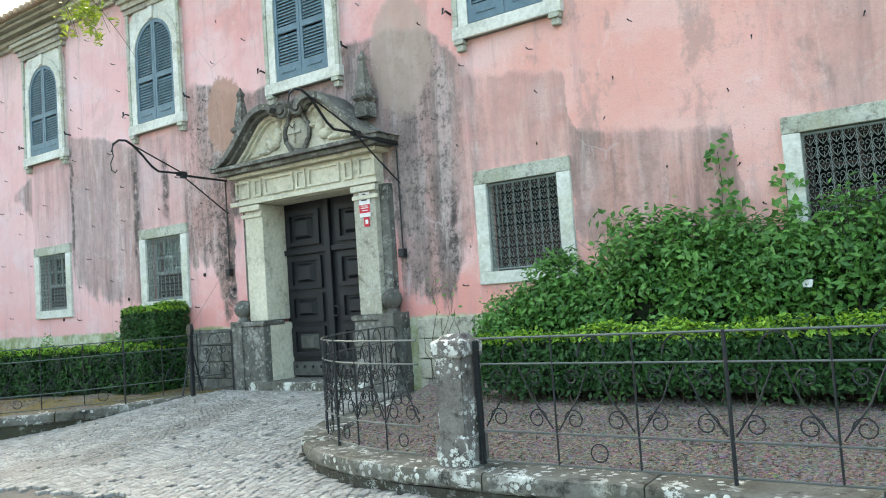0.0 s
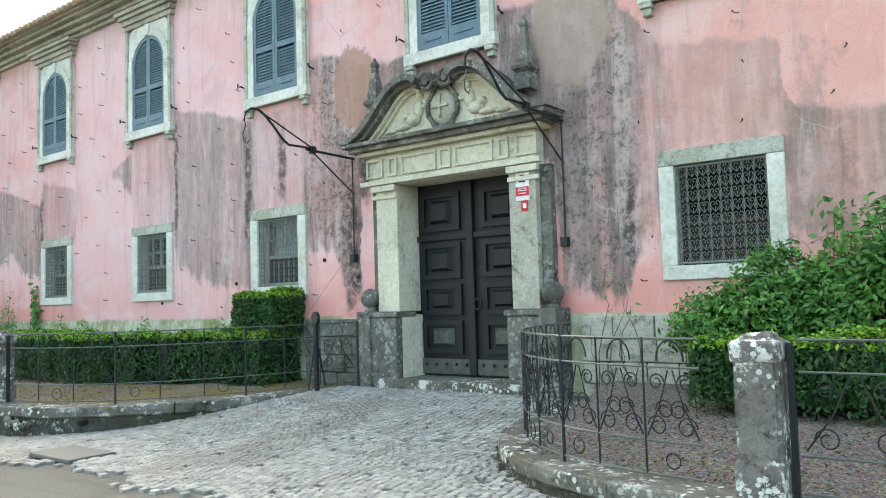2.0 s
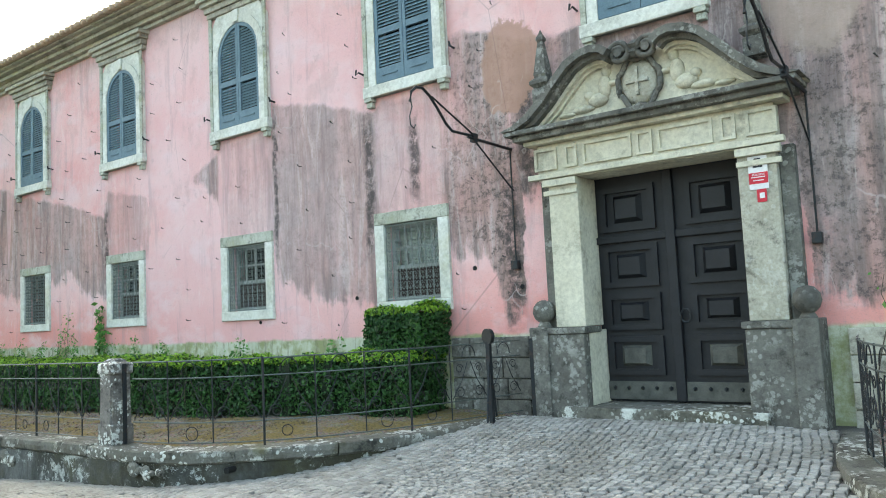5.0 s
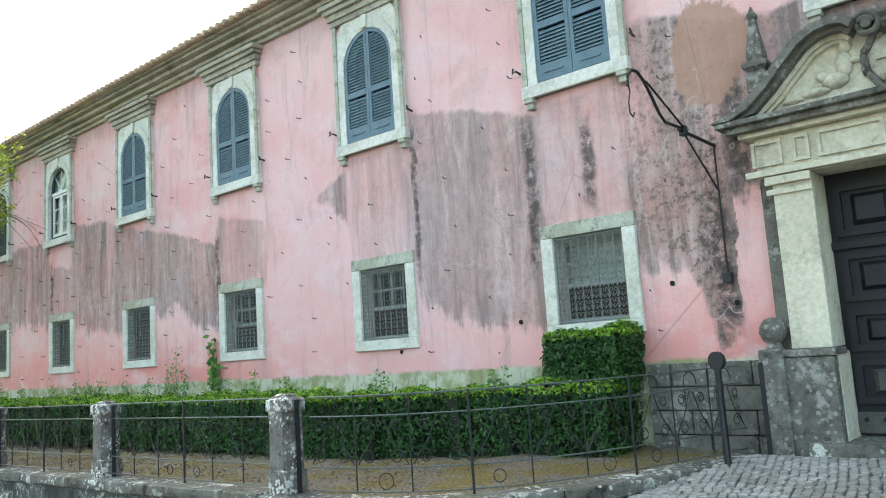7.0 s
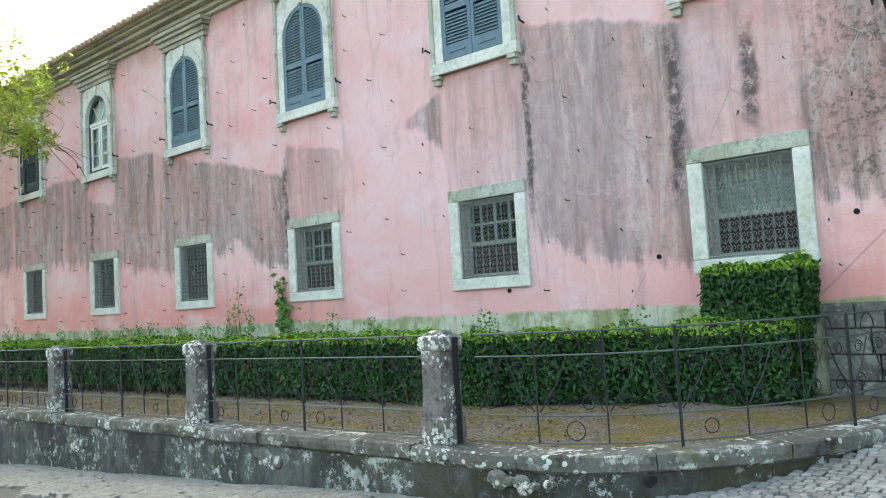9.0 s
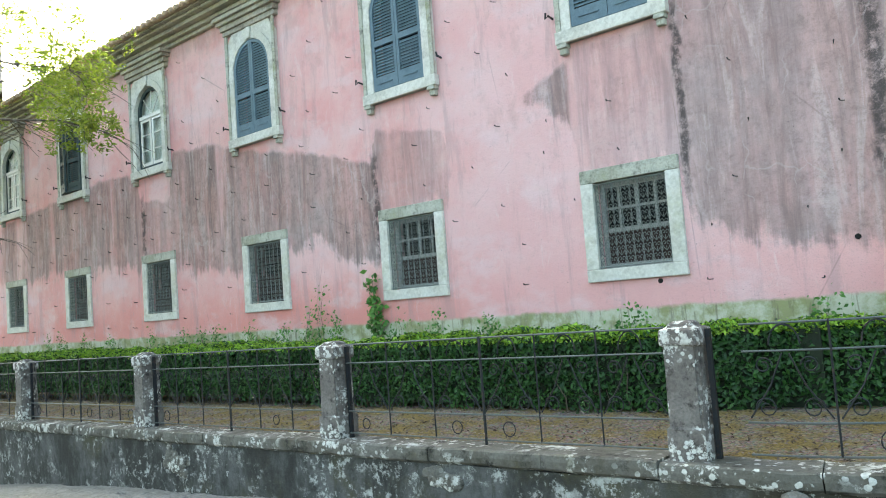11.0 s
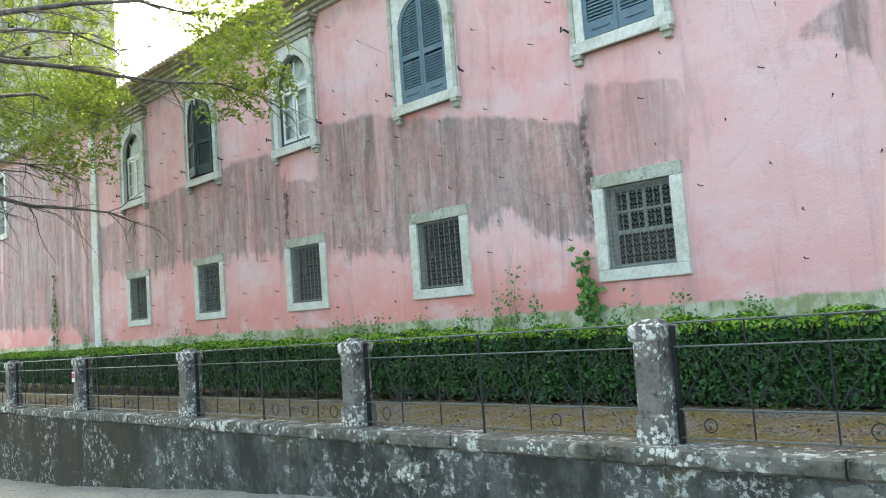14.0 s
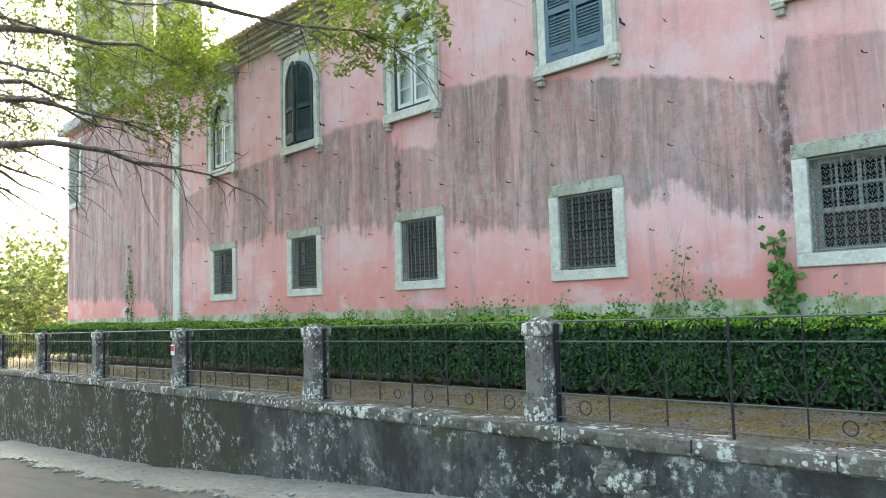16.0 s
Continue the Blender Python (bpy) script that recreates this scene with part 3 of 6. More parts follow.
def low_wall(name, path, side, label):
    """side: +1 where the terrace lies to the left of the way."""
    root = thing(name, label, "wall", kind="structure")
    fine = along(path, 0.3)
    bm = bmesh.new()
    rings = []
    inner = shift(fine, side * 0.36)
    front = shift(fine, side * 0.04)
    for f, b in zip(front, inner):
        top = coping_z(f[0]) - 0.14
        low = ground_z(*f) - 0.4
        rings.append([bm.verts.new(v) for v in ((f[0], f[1], low), (f[0], f[1], top), (b[0], b[1], top), (b[0], b[1], low))])
    for a, b in zip(rings, rings[1:]):
        for k in range(4):
            bm.faces.new((a[k], b[k], b[(k + 1) % 4], a[(k + 1) % 4]))
    bm.faces.new(rings[0])
    bm.faces.new(rings[-1][::-1])
    part("wall_body", bm, WALLMAT, root)
    rng = random.Random(3)
    pts = along(path, 0.1)
    i = 0
    while i < len(pts) - 3:
        n = rng.randint(8, 14)
        seg = pts[i:min(i + n, len(pts))]
        if len(pts) - (i + n) < 5:
            seg = pts[i:]
            n = len(pts)
        i += n - 1 if n < len(pts) else n
        if len(seg) < 3:
            break
        seg = [seg[0]] + seg[1:-1] + [seg[-1]]
        dz, dy = rng.uniform(-0.012, 0.012), rng.uniform(-0.012, 0.012)
        sec = [(0.03, -0.14), (0.0, -0.115), (-0.006, -0.06), (0.0, -0.010), (0.02, 0.002), (0.37, 0.0), (0.40, -0.02), (0.40, -0.14)]
        bm = bmesh.new()
        way = [(x, y + dy, coping_z(x) + dz) for x, y in seg]
        d = Vector((way[-1][0] - way[-2][0], way[-1][1] - way[-2][1])).normalized() * 0.012
        way[-1] = (way[-1][0] - d.x, way[-1][1] - d.y, way[-1][2])
        sweep(bm, way, [(-side * u, w) for u, w in sec])
        for q in bm.verts:
            q.co += 0.009 * noise.noise_vector(q.co * 6) + 0.007 * noise.noise_vector(q.co * 17)
        part("coping_stone", bm, COPING, root)
    return root


low_wall("low_wall_west", LEFT, 1, "grey lichen-stained retaining wall with stone coping")
low_wall("low_wall_east", RIGHT, -1, "mossy curved retaining wall with stone coping")


def terrace(name, path, side, label, rise):
    bm = bmesh.new()
    rng = random.Random(8)
    inner = shift(along(path, 0.4), side * 0.3)
    rows = []
    for x, y in inner:
        y = min(y, FACE - 0.1)
        rows.append([bm.verts.new((x, y + (FACE + 0.2 - y) * k / 6, coping_z(x) - 0.05 + (rng.uniform(-0.02, 0.02) if 0 < k < 6 else 0) + rise * k / 6)) for k in range(7)])
    for a, b in zip(rows, rows[1:]):
        for k in range(6):
            bm.faces.new((a[k], b[k], b[k + 1], a[k + 1]))
    return tagged(part(name, bm, SOIL, soft=True), label, "soil", kind="structure")


terrace("terrace_west", LEFT, 1, "ochre mossy gravel strip behind the low wall", 0.08)
terrace("terrace_east", RIGHT, -1, "grey gravel strewn with dry leaves", 0.30)

# ---- palace wall ----
LOW_W, LOW_Z0, LOW_Z1 = 0.52, 1.66, 2.83     # half width and height of the lower openings
UP_W, UP_Z0, UP_SPRING = 0.56, 4.98, 6.30     # upper openings, with a round head


def wall_with_holes(name, x0, x1, z0, z1, holes, y, thick, material, label):
    xs = sorted({x0, x1, *[h[0] for h in holes], *[h[1] for h in holes]})
    zs = sorted({z0, z1, *[h[2] for h in holes], *[h[3] for h in holes]})
    bm = bmesh.new()
    verts = {}

    def at(x, z):
        if (x, z) not in verts:
            verts[x, z] = bm.verts.new((x, y, z))
        return verts[x, z]

    for xa, xb in zip(xs, xs[1:]):
        for za, zb in zip(zs, zs[1:]):
            if not any(h[0] <= xa and xb <= h[1] and h[2] <= za and zb <= h[3] for h in holes):
                bm.faces.new((at(xa, za), at(xb, za), at(xb, zb), at(xa, zb)))
    r = bmesh.ops.extrude_face_region(bm, geom=bm.faces[:])
    bmesh.ops.translate(bm, vec=(0, thick, 0), verts=[v for v in r["geom"] if isinstance(v, bmesh.types.BMVert)])
    return tagged(part(name, bm, material), label, "wall", kind="structure")


holes = [(x - LOW_W, x + LOW_W, LOW_Z0, LOW_Z1) for x in BAYS_LOW]
holes += [(x - UP_W - 0.04, x + UP_W + 0.04, UP_Z0, UP_SPRING + UP_W + 0.06) for x in BAYS_UP]
holes += [(DOOR_X - 1.04, DOOR_X + 1.04, -0.4, 3.08)]
wall_with_holes("wall_facade", WEST, EAST, -0.4, 7.9, holes, FACE, 0.5, PLASTER, "faded pink plaster palace wall with black damp streaks")
tagged(part("wall_back", boxes((WEST, 20, -0.4, EAST, 20.4, 7.9), (WEST, FACE + 0.5, -0.4, WEST + 0.4, 20, 7.9), (EAST - 0.4, FACE + 0.5, -0.4, EAST, 20, 7.9)), PLASTER), "plain pink plaster rear wall", "wall", kind="structure")
# added unseen sheet, painted near-black in place of the rooms' darkness
tagged(part("room_dark_sheet", boxes((WEST + 0.4, FACE + 1.6, -0.4, EAST - 0.4, FACE + 1.7, 7.9)), PAINTED_DARK), "added near-black sheet painted as the dark of unlit rooms", "wall", kind="structure")


def cornice():
    root = thing("cornice", "weathered grey stone eaves cornice with stepped mouldings", "cornice", kind="structure")
    steps = [(7.49, 7.57, 0.09), (7.57, 7.66, 0.18), (7.66, 7.75, 0.32), (7.75, 7.81, 0.44), (7.81, 7.86, 0.52)]
    for z0, z1, d in steps:
        part("moulding", boxes((WEST - 0.2, FACE - d, z0, EAST, FACE + 0.1, z1), bevel=0.02), CORNICE, root)


def roof():
    root = thing("roof", "low red clay tile roof with scalloped eaves", "roof", kind="structure")
    bm = bmesh.new()
    a = [bm.verts.new(v) for v in ((WEST - 0.3, FACE - 0.62, 7.87), (EAST, FACE - 0.62, 7.87), (EAST, 14.5, 9.8), (WEST - 0.3, 14.5, 9.8))]
    b = [bm.verts.new(v) for v in ((WEST - 0.3, 20.6, 7.9), (EAST, 20.6, 7.9))]
    bm.faces.new(a)
    bm.faces.new((a[3], a[2], b[1], b[0]))
    part("roof_slope", bm, TILE, root)
    bm = bmesh.new()
    tube(bm, [(0, FACE - 0.66, 7.87), (0, FACE + 0.5, 8.25)], 0.07, 8)
    me = data_of("eave_tile", bm, TILE, True)
    x = WEST - 0.2
    while x < EAST - 1:
        part("eave_tile", me, TILE, root).location = (x, 0, 0)
        x += 0.22


cornice()
roof()


def arch(w, z0, spring, n=10, grow=0.0):
    """The outline of a round-headed opening, anticlockwise from its lower left corner."""
    r = w + grow
    pts = [(-r, z0 - grow), (r, z0 - grow)]
    pts += [(r * math.cos(math.pi * k / n), spring + r * math.sin(math.pi * k / n)) for k in range(n + 1)]
    return pts


def scroll(r, turns=1.25, n=14, flip=1, c=(0, 0)):
    """A small volute in the plane y = 0."""
    return [(c[0] + flip * r * (1 - 0.6 * k / n) * math.cos(2 * math.pi * turns * k / n), 0, c[1] + r * (1 - 0.6 * k / n) * math.sin(2 * math.pi * turns * k / n)) for k in range(n + 1)]


def leaf_of_shutter(parent, half, material, x_hinge, sign):
    """A louvred leaf, hung at x = 0 in its own space and running to x = sign * half."""
    root = part("shutter", shutter_frame(half, sign), material, parent)
    root.location = (x_hinge, -0.045, 0)
    z = UP_Z0 + 0.30
    mid = 5.80
    while z < UP_SPRING + half - 0.12:
        if abs(z - mid) > 0.09:
            if z < UP_SPRING:
                xa, xb = 0.06, half - 0.06
            else:
                xa, xb = half - math.sqrt(max(0.0004, (half - 0.07) ** 2 - (z - UP_SPRING) ** 2)), half - 0.06
            if xb - xa > 0.05:
                bm = bmesh.new()
                lo, hi = sorted((sign * xa, sign * xb))
                v = [bm.verts.new(p) for p in ((lo, -0.018, z - 0.030), (hi, -0.018, z - 0.030), (hi, 0.02, z + 0.020), (lo, 0.02, z + 0.020))]
                w = [bm.verts.new((q.co.x, q.co.y, q.co.z + 0.010)) for q in v]
                bm.faces.new(v[::-1])
                bm.faces.new(w)
                for k in range(4):
                    bm.faces.new((v[k], v[(k + 1) % 4], w[(k + 1) % 4], w[k]))
                part("slat", bm, material, root)
        z += 0.052
    return root


def shutter_frame(half, sign):
    n = 8
    top = [(half - half * math.cos(math.pi / 2 * k / n), UP_SPRING + half * math.sin(math.pi / 2 * k / n)) for k in range(n + 1)]
    h2 = half - 0.065
    itop = [(half - h2 * math.cos(math.pi / 2 * k / n), UP_SPRING + h2 * math.sin(math.pi / 2 * k / n)) for k in range(n + 1)]
    itop[-1] = (half - 0.055, itop[-1][1])
    outer = [(half - 0.004, UP_Z0 + 0.02), (0.0, UP_Z0 + 0.02)] + top[:-1] + [(half - 0.004, top[-1][1])]
    inner = [(half - 0.06, UP_Z0 + 0.25), (0.065, UP_Z0 + 0.25)] + itop[:-1] + [(half - 0.06, itop[-2][1] + 0.01)]
    bm = bmesh.new()
    ring_slab(bm, [(sign * x, z) for x, z in outer], [(sign * x, z) for x, z in inner], -0.025, 0.025)
    lo, hi = sorted((sign * 0.05, sign * (half - 0.05)))
    box(bm, lo, -0.022, 5.75, hi, 0.022, 5.85)
    box(bm, lo + 0.08, -0.04, UP_Z0 + 0.12, hi - 0.08, -0.025, UP_Z0 + 0.145)
    return bm


def upper_window(number, x, kind, label):
    root = thing("window_%d" % number, label, "window", "upper windows of the palace", "structure", (x, FACE, 0))
    # stone surround: rectangular outside, round-headed inside
    n = 10
    inner = arch(UP_W, UP_Z0, UP_SPRING, n)
    outer = [(-0.775, 4.80), (0.775, 4.80)]
    for k in range(n + 1):
        a = math.pi * k / n
        c, s = math.cos(a), math.sin(a)
        f = min(0.775 / max(1e-6, abs(c)), 0.82 / max(1e-6, s))
        outer.append((f * c, UP_SPRING + f * s))
    bm = bmesh.new()
    ring_slab(bm, outer, inner, -0.06, 0.16)
    part("window_frame", bm, STONE, root, "pale weathered stone surround")
    bm = bmesh.new()
    ring_slab(bm, [(px * 1.0, pz) for px, pz in arch(UP_W, UP_Z0 + 0.15, UP_SPRING, n, 0.15)], arch(UP_W, UP_Z0 + 0.0, UP_SPRING, n, 0.003), -0.085, -0.055)
    part("arch_moulding", bm, STONE, root)
    part("keystone", boxes((-0.07, -0.12, 6.87, 0.07, -0.062, 7.10), bevel=0.012), STONE, root)
    part("window_sill", boxes((-0.81, -0.12, 4.80, 0.81, 0.0, 4.975), bevel=0.015), STONE, root)
    for s in (-1, 1):
        bm = boxes((s * 0.71 - 0.075, -0.125, 4.735, s * 0.71 + 0.075, 0.0, 4.797), (s * 0.71 - 0.055, -0.09, 4.65, s * 0.71 + 0.055, 0.0, 4.735), bevel=0.012)
        part("bracket", bm, LINTEL, root, "grimy carved stone bracket")
        part("pilaster_strip", boxes((s * 0.755 - 0.04, -0.10, 4.978, s * 0.755 + 0.04, -0.062, 7.11), bevel=0.01), LINTEL, root)
        bm = bmesh.new()
        tube(bm, [(s * 0.88, 0.02, 5.22), (s * 0.88, -0.12, 5.24), (s * 0.92, -0.14, 5.20), (s * 0.9, -0.15, 5.28)], 0.016, 5)
        part("shutter_hook", bm, IRON, root)
    for z0, z1, d, w in ((7.123, 7.22, 0.10, 0.84), (7.22, 7.33, 0.14, 0.87), (7.33, 7.41, 0.20, 0.92), (7.41, 7.49, 0.26, 0.97)):
        part("hood_moulding", boxes((-w, -d, z0, w, 0.02, z1), bevel=0.012), CORNICE, root)
    if kind in ("closed", "ajar"):
        mat = SHUTTER if kind == "closed" else DARK_SHUTTER
        for s in (-1, 1):
            leaf = leaf_of_shutter(root, UP_W - 0.002, mat, s * (UP_W - 0.002), -s)
            if kind == "ajar":
                leaf.location.y = -0.095
                leaf.rotation_euler = (0, 0, radians(14 if s < 0 else -7) * -1)
        # near-black sheet whose colour gives the dark between the slats
        part("backing", boxes((-UP_W - 0.03, 0.24, UP_Z0 + 0.005, UP_W + 0.03, 0.28, UP_SPRING + UP_W + 0.05)), PAINTED_DARK, root)
    else:
        bm = bmesh.new()
        ring_slab(bm, arch(UP_W - 0.01, UP_Z0 + 0.01, UP_SPRING, n), arch(UP_W - 0.08, UP_Z0 + 0.08, UP_SPRING, n), 0.0, 0.06)
        part("sash_frame", bm, DARK_SHUTTER, root, "dark green outer sash frame")
        part("transom", boxes((-UP_W + 0.07, -0.005, UP_SPRING - 0.14, UP_W - 0.07, 0.065, UP_SPRING - 0.06)), WHITEWOOD, root)
        for s in (-1, 1):
            bm = bmesh.new()
            a, b = s * 0.02, s * (UP_W - 0.085)
            lo, hi = min(a, b), max(a, b)
            z0, z1 = UP_Z0 + 0.085, UP_SPRING - 0.15
            ring_slab(bm, [(lo, z0), (hi, z0), (hi, z1), (lo, z1)], [(lo + 0.06, z0 + 0.07), (hi - 0.06, z0 + 0.07), (hi - 0.06, z1 - 0.06), (lo + 0.06, z1 - 0.06)], 0.01, 0.05)
            for k in (1, 2):
                zz = z0 + (z1 - z0) * k / 3
                box(bm, lo + 0.055, 0.015, zz - 0.014, hi - 0.055, 0.045, zz + 0.014)
            part("casement", bm, WHITEWOOD, root, "white painted casement")
        for k in (1, 2, 3):
            a = math.pi * k / 4
            bm = bmesh.new()
            tube(bm, [(0, 0.03, UP_SPRING - 0.06), ((UP_W - 0.08) * math.cos(a), 0.03, UP_SPRING + (UP_W - 0.08) * math.sin(a))], 0.014, 5)
            part("glazing_bar", bm, WHITEWOOD, root)
        bm = bmesh.new()
        slab(bm, arch(UP_W - 0.05, UP_Z0 + 0.05, UP_SPRING, n), 0.026, 0.032)
        part("pane", bm, GLASS, root).visible_shadow = False
        part("curtain", boxes((-UP_W, 0.14, UP_Z0 + 0.005, UP_W, 0.16, 6.8)), CURTAIN, root, "pale net curtain")
    return root


KINDS = ["closed"] * 7 + ["glazed", "ajar", "glazed"]
for i, (x, k) in enumerate(zip(BAYS_UP, KINDS)):
    upper_window(i + 1, x, k, {"closed": "arched window with closed blue louvred shutters", "ajar": "arched window with dark louvred shutters ajar",
                               "glazed": "arched window with white glazed casements, shutters absent"}[k])


def grille_scroll_mesh(w, h):
    """One cell of wrought scrollwork: a heart of two curling rods, with links to its neighbours."""
    bm = bmesh.new()
    for s in (-1, 1):
        heart = [(0, 0, -h * 0.46), (s * w * 0.30, 0, -h * 0.14), (s * w * 0.43, 0, h * 0.12), (s * w * 0.36, 0, h * 0.34), (s * w * 0.18, 0, h * 0.40), (s * w * 0.06, 0, h * 0.26), (s * w * 0.10, 0, h * 0.10), (s * w * 0.22, 0, h * 0.14)]
        tube(bm, heart, 0.005, 4)
        tube(bm, [(s * w * 0.5, 0, -h * 0.05), (s * w * 0.36, 0, -h * 0.28), (s * w * 0.42, 0, -h * 0.44), (s * w * 0.5, 0, -h * 0.36)], 0.005, 4)
    tube(bm, [(0, 0, -h * 0.46), (0, 0, -h * 0.02)], 0.004, 4)
    return data_of("scroll", bm, GRILLE, True)


CELL_W, CELL_H = 2 * (LOW_W - 0.02) / 8, (LOW_Z1 - LOW_Z0 - 0.04) / 8
SCROLL = grille_scroll_mesh(CELL_W, CELL_H)


def lower_window(number, x, look_of):
    label = "barred stone-framed window, brown board over its lower half" if look_of else "barred stone-framed window with dark panes"
    root = thing("window_%d" % number, label, "window", "barred lower windows of the palace", "structure", (x, FACE, 0))
    w, t = LOW_W, 0.18
    bm = boxes((-w - t, -0.05, LOW_Z1 - 0.003, w + t, 0.10, LOW_Z1 + t), bevel=0.012)
    part("lintel", bm, LINTEL, root, "green-stained stone lintel")
    part("window_sill", boxes((-w - t, -0.055, LOW_Z0 - t + 0.02, w + t, 0.12, LOW_Z0 + 0.004), bevel=0.012), STONE, root)
    for s in (-1, 1):
        a, b = s * (w - 0.004), s * (w + t)
        part("jamb", boxes((min(a, b), -0.048, LOW_Z0 + 0.006, max(a, b), 0.12, LOW_Z1 - 0.005), bevel=0.01), STONE, root)
    for k in range(9):
        xx = -w + 0.02 + CELL_W * k
        bm = bmesh.new()
        tube(bm, [(xx, -0.01, LOW_Z0 + 0.004), (xx, -0.01, LOW_Z1 - 0.004)], 0.005, 5)
        part("bar", bm, GRILLE, root)
    for k in range(2):
        zz = (LOW_Z0 + 0.03, LOW_Z1 - 0.03)[k]
        bm = bmesh.new()
        tube(bm, [(-w + 0.005, -0.01, zz), (w - 0.005, -0.01, zz)], 0.012, 5)
        part("crossbar", bm, GRILLE, root)
    for i in range(8):
        for j in range(8):
            part("scroll", SCROLL, GRILLE, root).location = (-w + 0.02 + CELL_W * (i + 0.5), -0.012, LOW_Z0 + 0.02 + CELL_H * (j + 0.5))
    bm = bmesh.new()
    ring_slab(bm, [(-w, LOW_Z0), (w, LOW_Z0), (w, LOW_Z1), (-w, LOW_Z1)], [(-w + 0.07, LOW_Z0 + 0.07), (w - 0.07, LOW_Z0 + 0.07), (w - 0.07, LOW_Z1 - 0.07), (-w + 0.07, LOW_Z1 - 0.07)], 0.16, 0.21)
    mid = LOW_Z0 + 0.52
    box(bm, -w + 0.06, 0.165, mid - 0.03, w - 0.06, 0.205, mid + 0.03)
    box(bm, -0.02, 0.17, mid + 0.03, 0.02, 0.20, LOW_Z1 - 0.06)
    box(bm, -w * 0.5 - 0.012, 0.17, mid + 0.03, -w * 0.5 + 0.012, 0.20, LOW_Z1 - 0.06)
    box(bm, w * 0.5 - 0.012, 0.17, mid + 0.03, w * 0.5 + 0.012, 0.20, LOW_Z1 - 0.06)
    box(bm, -w + 0.06, 0.17, mid + 0.28, w - 0.06, 0.20, mid + 0.31)
    part("sash", bm, GREYWOOD if number in (13, 14, 15) else BROWN, root)
    bm = boxes((-w + 0.05, 0.188, mid, w - 0.05, 0.193, LOW_Z1 - 0.05))
    part("pane", bm, GLASS, root).visible_shadow = False
    part("board", boxes((-w + 0.05, 0.18, LOW_Z0 + 0.06, w - 0.05, 0.20, mid - 0.02)), BROWN, root, "reddish brown board")
    # unless curtained, the dark of the room is painted on this sheet
    part("backing", boxes((-w + 0.01, 0.34, LOW_Z0 + 0.01, w - 0.01, 0.38, LOW_Z1 - 0.01)), CURTAIN if look_of == 2 else PAINTED_DARK, root)
    return root


LOOKS = [0, 1, 2, 1, 1, 1, 0, 0, 0]
for i, (x, k) in enumerate(zip(BAYS_LOW, LOOKS)):
    lower_window(i + 11, x, k)

# ---- portal ----
def portal():
    root = thing("portal", "baroque stone portal with swan-neck pediment and carved arms", "portal", kind="structure", at=(DOOR_X, FACE, 0))

    def side(*args, **more):
        """A part of the jamb on side s; the western jamb stands a little closer to the axis."""
        ob = part(*args, **more)
        ob.location.x = 0.135 if s < 0 else 0.0
        return ob

    for s in (-1, 1):
        side("plinth_block", boxes((s * 1.31 - 0.30, -0.34, 0.0, s * 1.31 + 0.30, 0.1, 1.12), bevel=0.02), DARK_STONE, root)
        side("plinth_cap", boxes((s * 1.31 - 0.33, -0.37, 1.123, s * 1.31 + 0.33, 0.1, 1.20), bevel=0.02), DARK_STONE, root)
        a, b = s * 1.035, s * 1.44
        side("pilaster", boxes((min(a, b), -0.22, 1.203, max(a, b), 0.5, 3.06), bevel=0.012), PORTAL_STONE if s < 0 else GRIMY, root)
        a, b = s * 1.443, s * 1.60
        side("pilaster_back", boxes((min(a, b), -0.12, 1.203, max(a, b), 0.1, 3.06), bevel=0.012), DARK_STONE, root)
        side("reveal_block", boxes((min(s * 1.0, s * 1.034), -0.20, 0.16, max(s * 1.0, s * 1.034), 0.5, 1.15)), PORTAL_STONE, root)
        for z0, z1, d in ((2.86, 2.92, 0.25), (2.97, 3.06, 0.28)):
            side("capital_band", boxes((min(s * 1.03, s * 1.50), -d, z0, max(s * 1.03, s * 1.50), -0.2, z1), bevel=0.008), PORTAL_STONE, root)
    part("lintel", boxes((-1.45, -0.20, 3.063, 1.45, 0.5, 3.52), bevel=0.01), PORTAL_STONE, root)
    part("architrave", boxes((-1.55, -0.30, 3.07, 1.55, -0.203, 3.14), bevel=0.01), PORTAL_STONE, root)
    for x0, x1 in ((-1.48, -1.16), (-1.05, -0.88), (-0.80, -0.16), (-0.1, 0.1), (0.16, 0.80), (0.88, 1.05), (1.16, 1.48)):
        bm = bmesh.new()
        o = [(x0, 3.19), (x1, 3.19), (x1, 3.47), (x0, 3.47)]
        k = 0.035
        ring_slab(bm, o, [(x0 + k, 3.19 + k), (x1 - k, 3.19 + k), (x1 - k, 3.47 - k), (x0 + k, 3.47 - k)], -0.235, -0.203)
        part("frieze_panel", bm, PORTAL_STONE, root)
    for z0, z1, d, w in ((3.523, 3.58, 0.32, 1.58), (3.58, 3.65, 0.42, 1.68), (3.65, 3.71, 0.50, 1.76)):
        part("cornice_moulding", boxes((-w, -d, z0, w, 0.02, z1), bevel=0.012), PORTAL_STONE if z1 < 3.6 else DARK_STONE, root)
    # tympanum and the two swan-neck mouldings
    curve = [(1.80, 3.72), (1.62, 3.77), (1.42, 3.88), (1.22, 4.05), (1.02, 4.26), (0.84, 4.43), (0.66, 4.52), (0.48, 4.55), (0.34, 4.52), (0.25, 4.45)]
    bm = bmesh.new()
    outline = [(-x, z - 0.02) for x, z in curve] + [(x, z - 0.02) for x, z in curve[::-1]]
    slab(bm, outline, -0.20, 0.05)
    part("tympanum", bm, PORTAL_STONE, root)
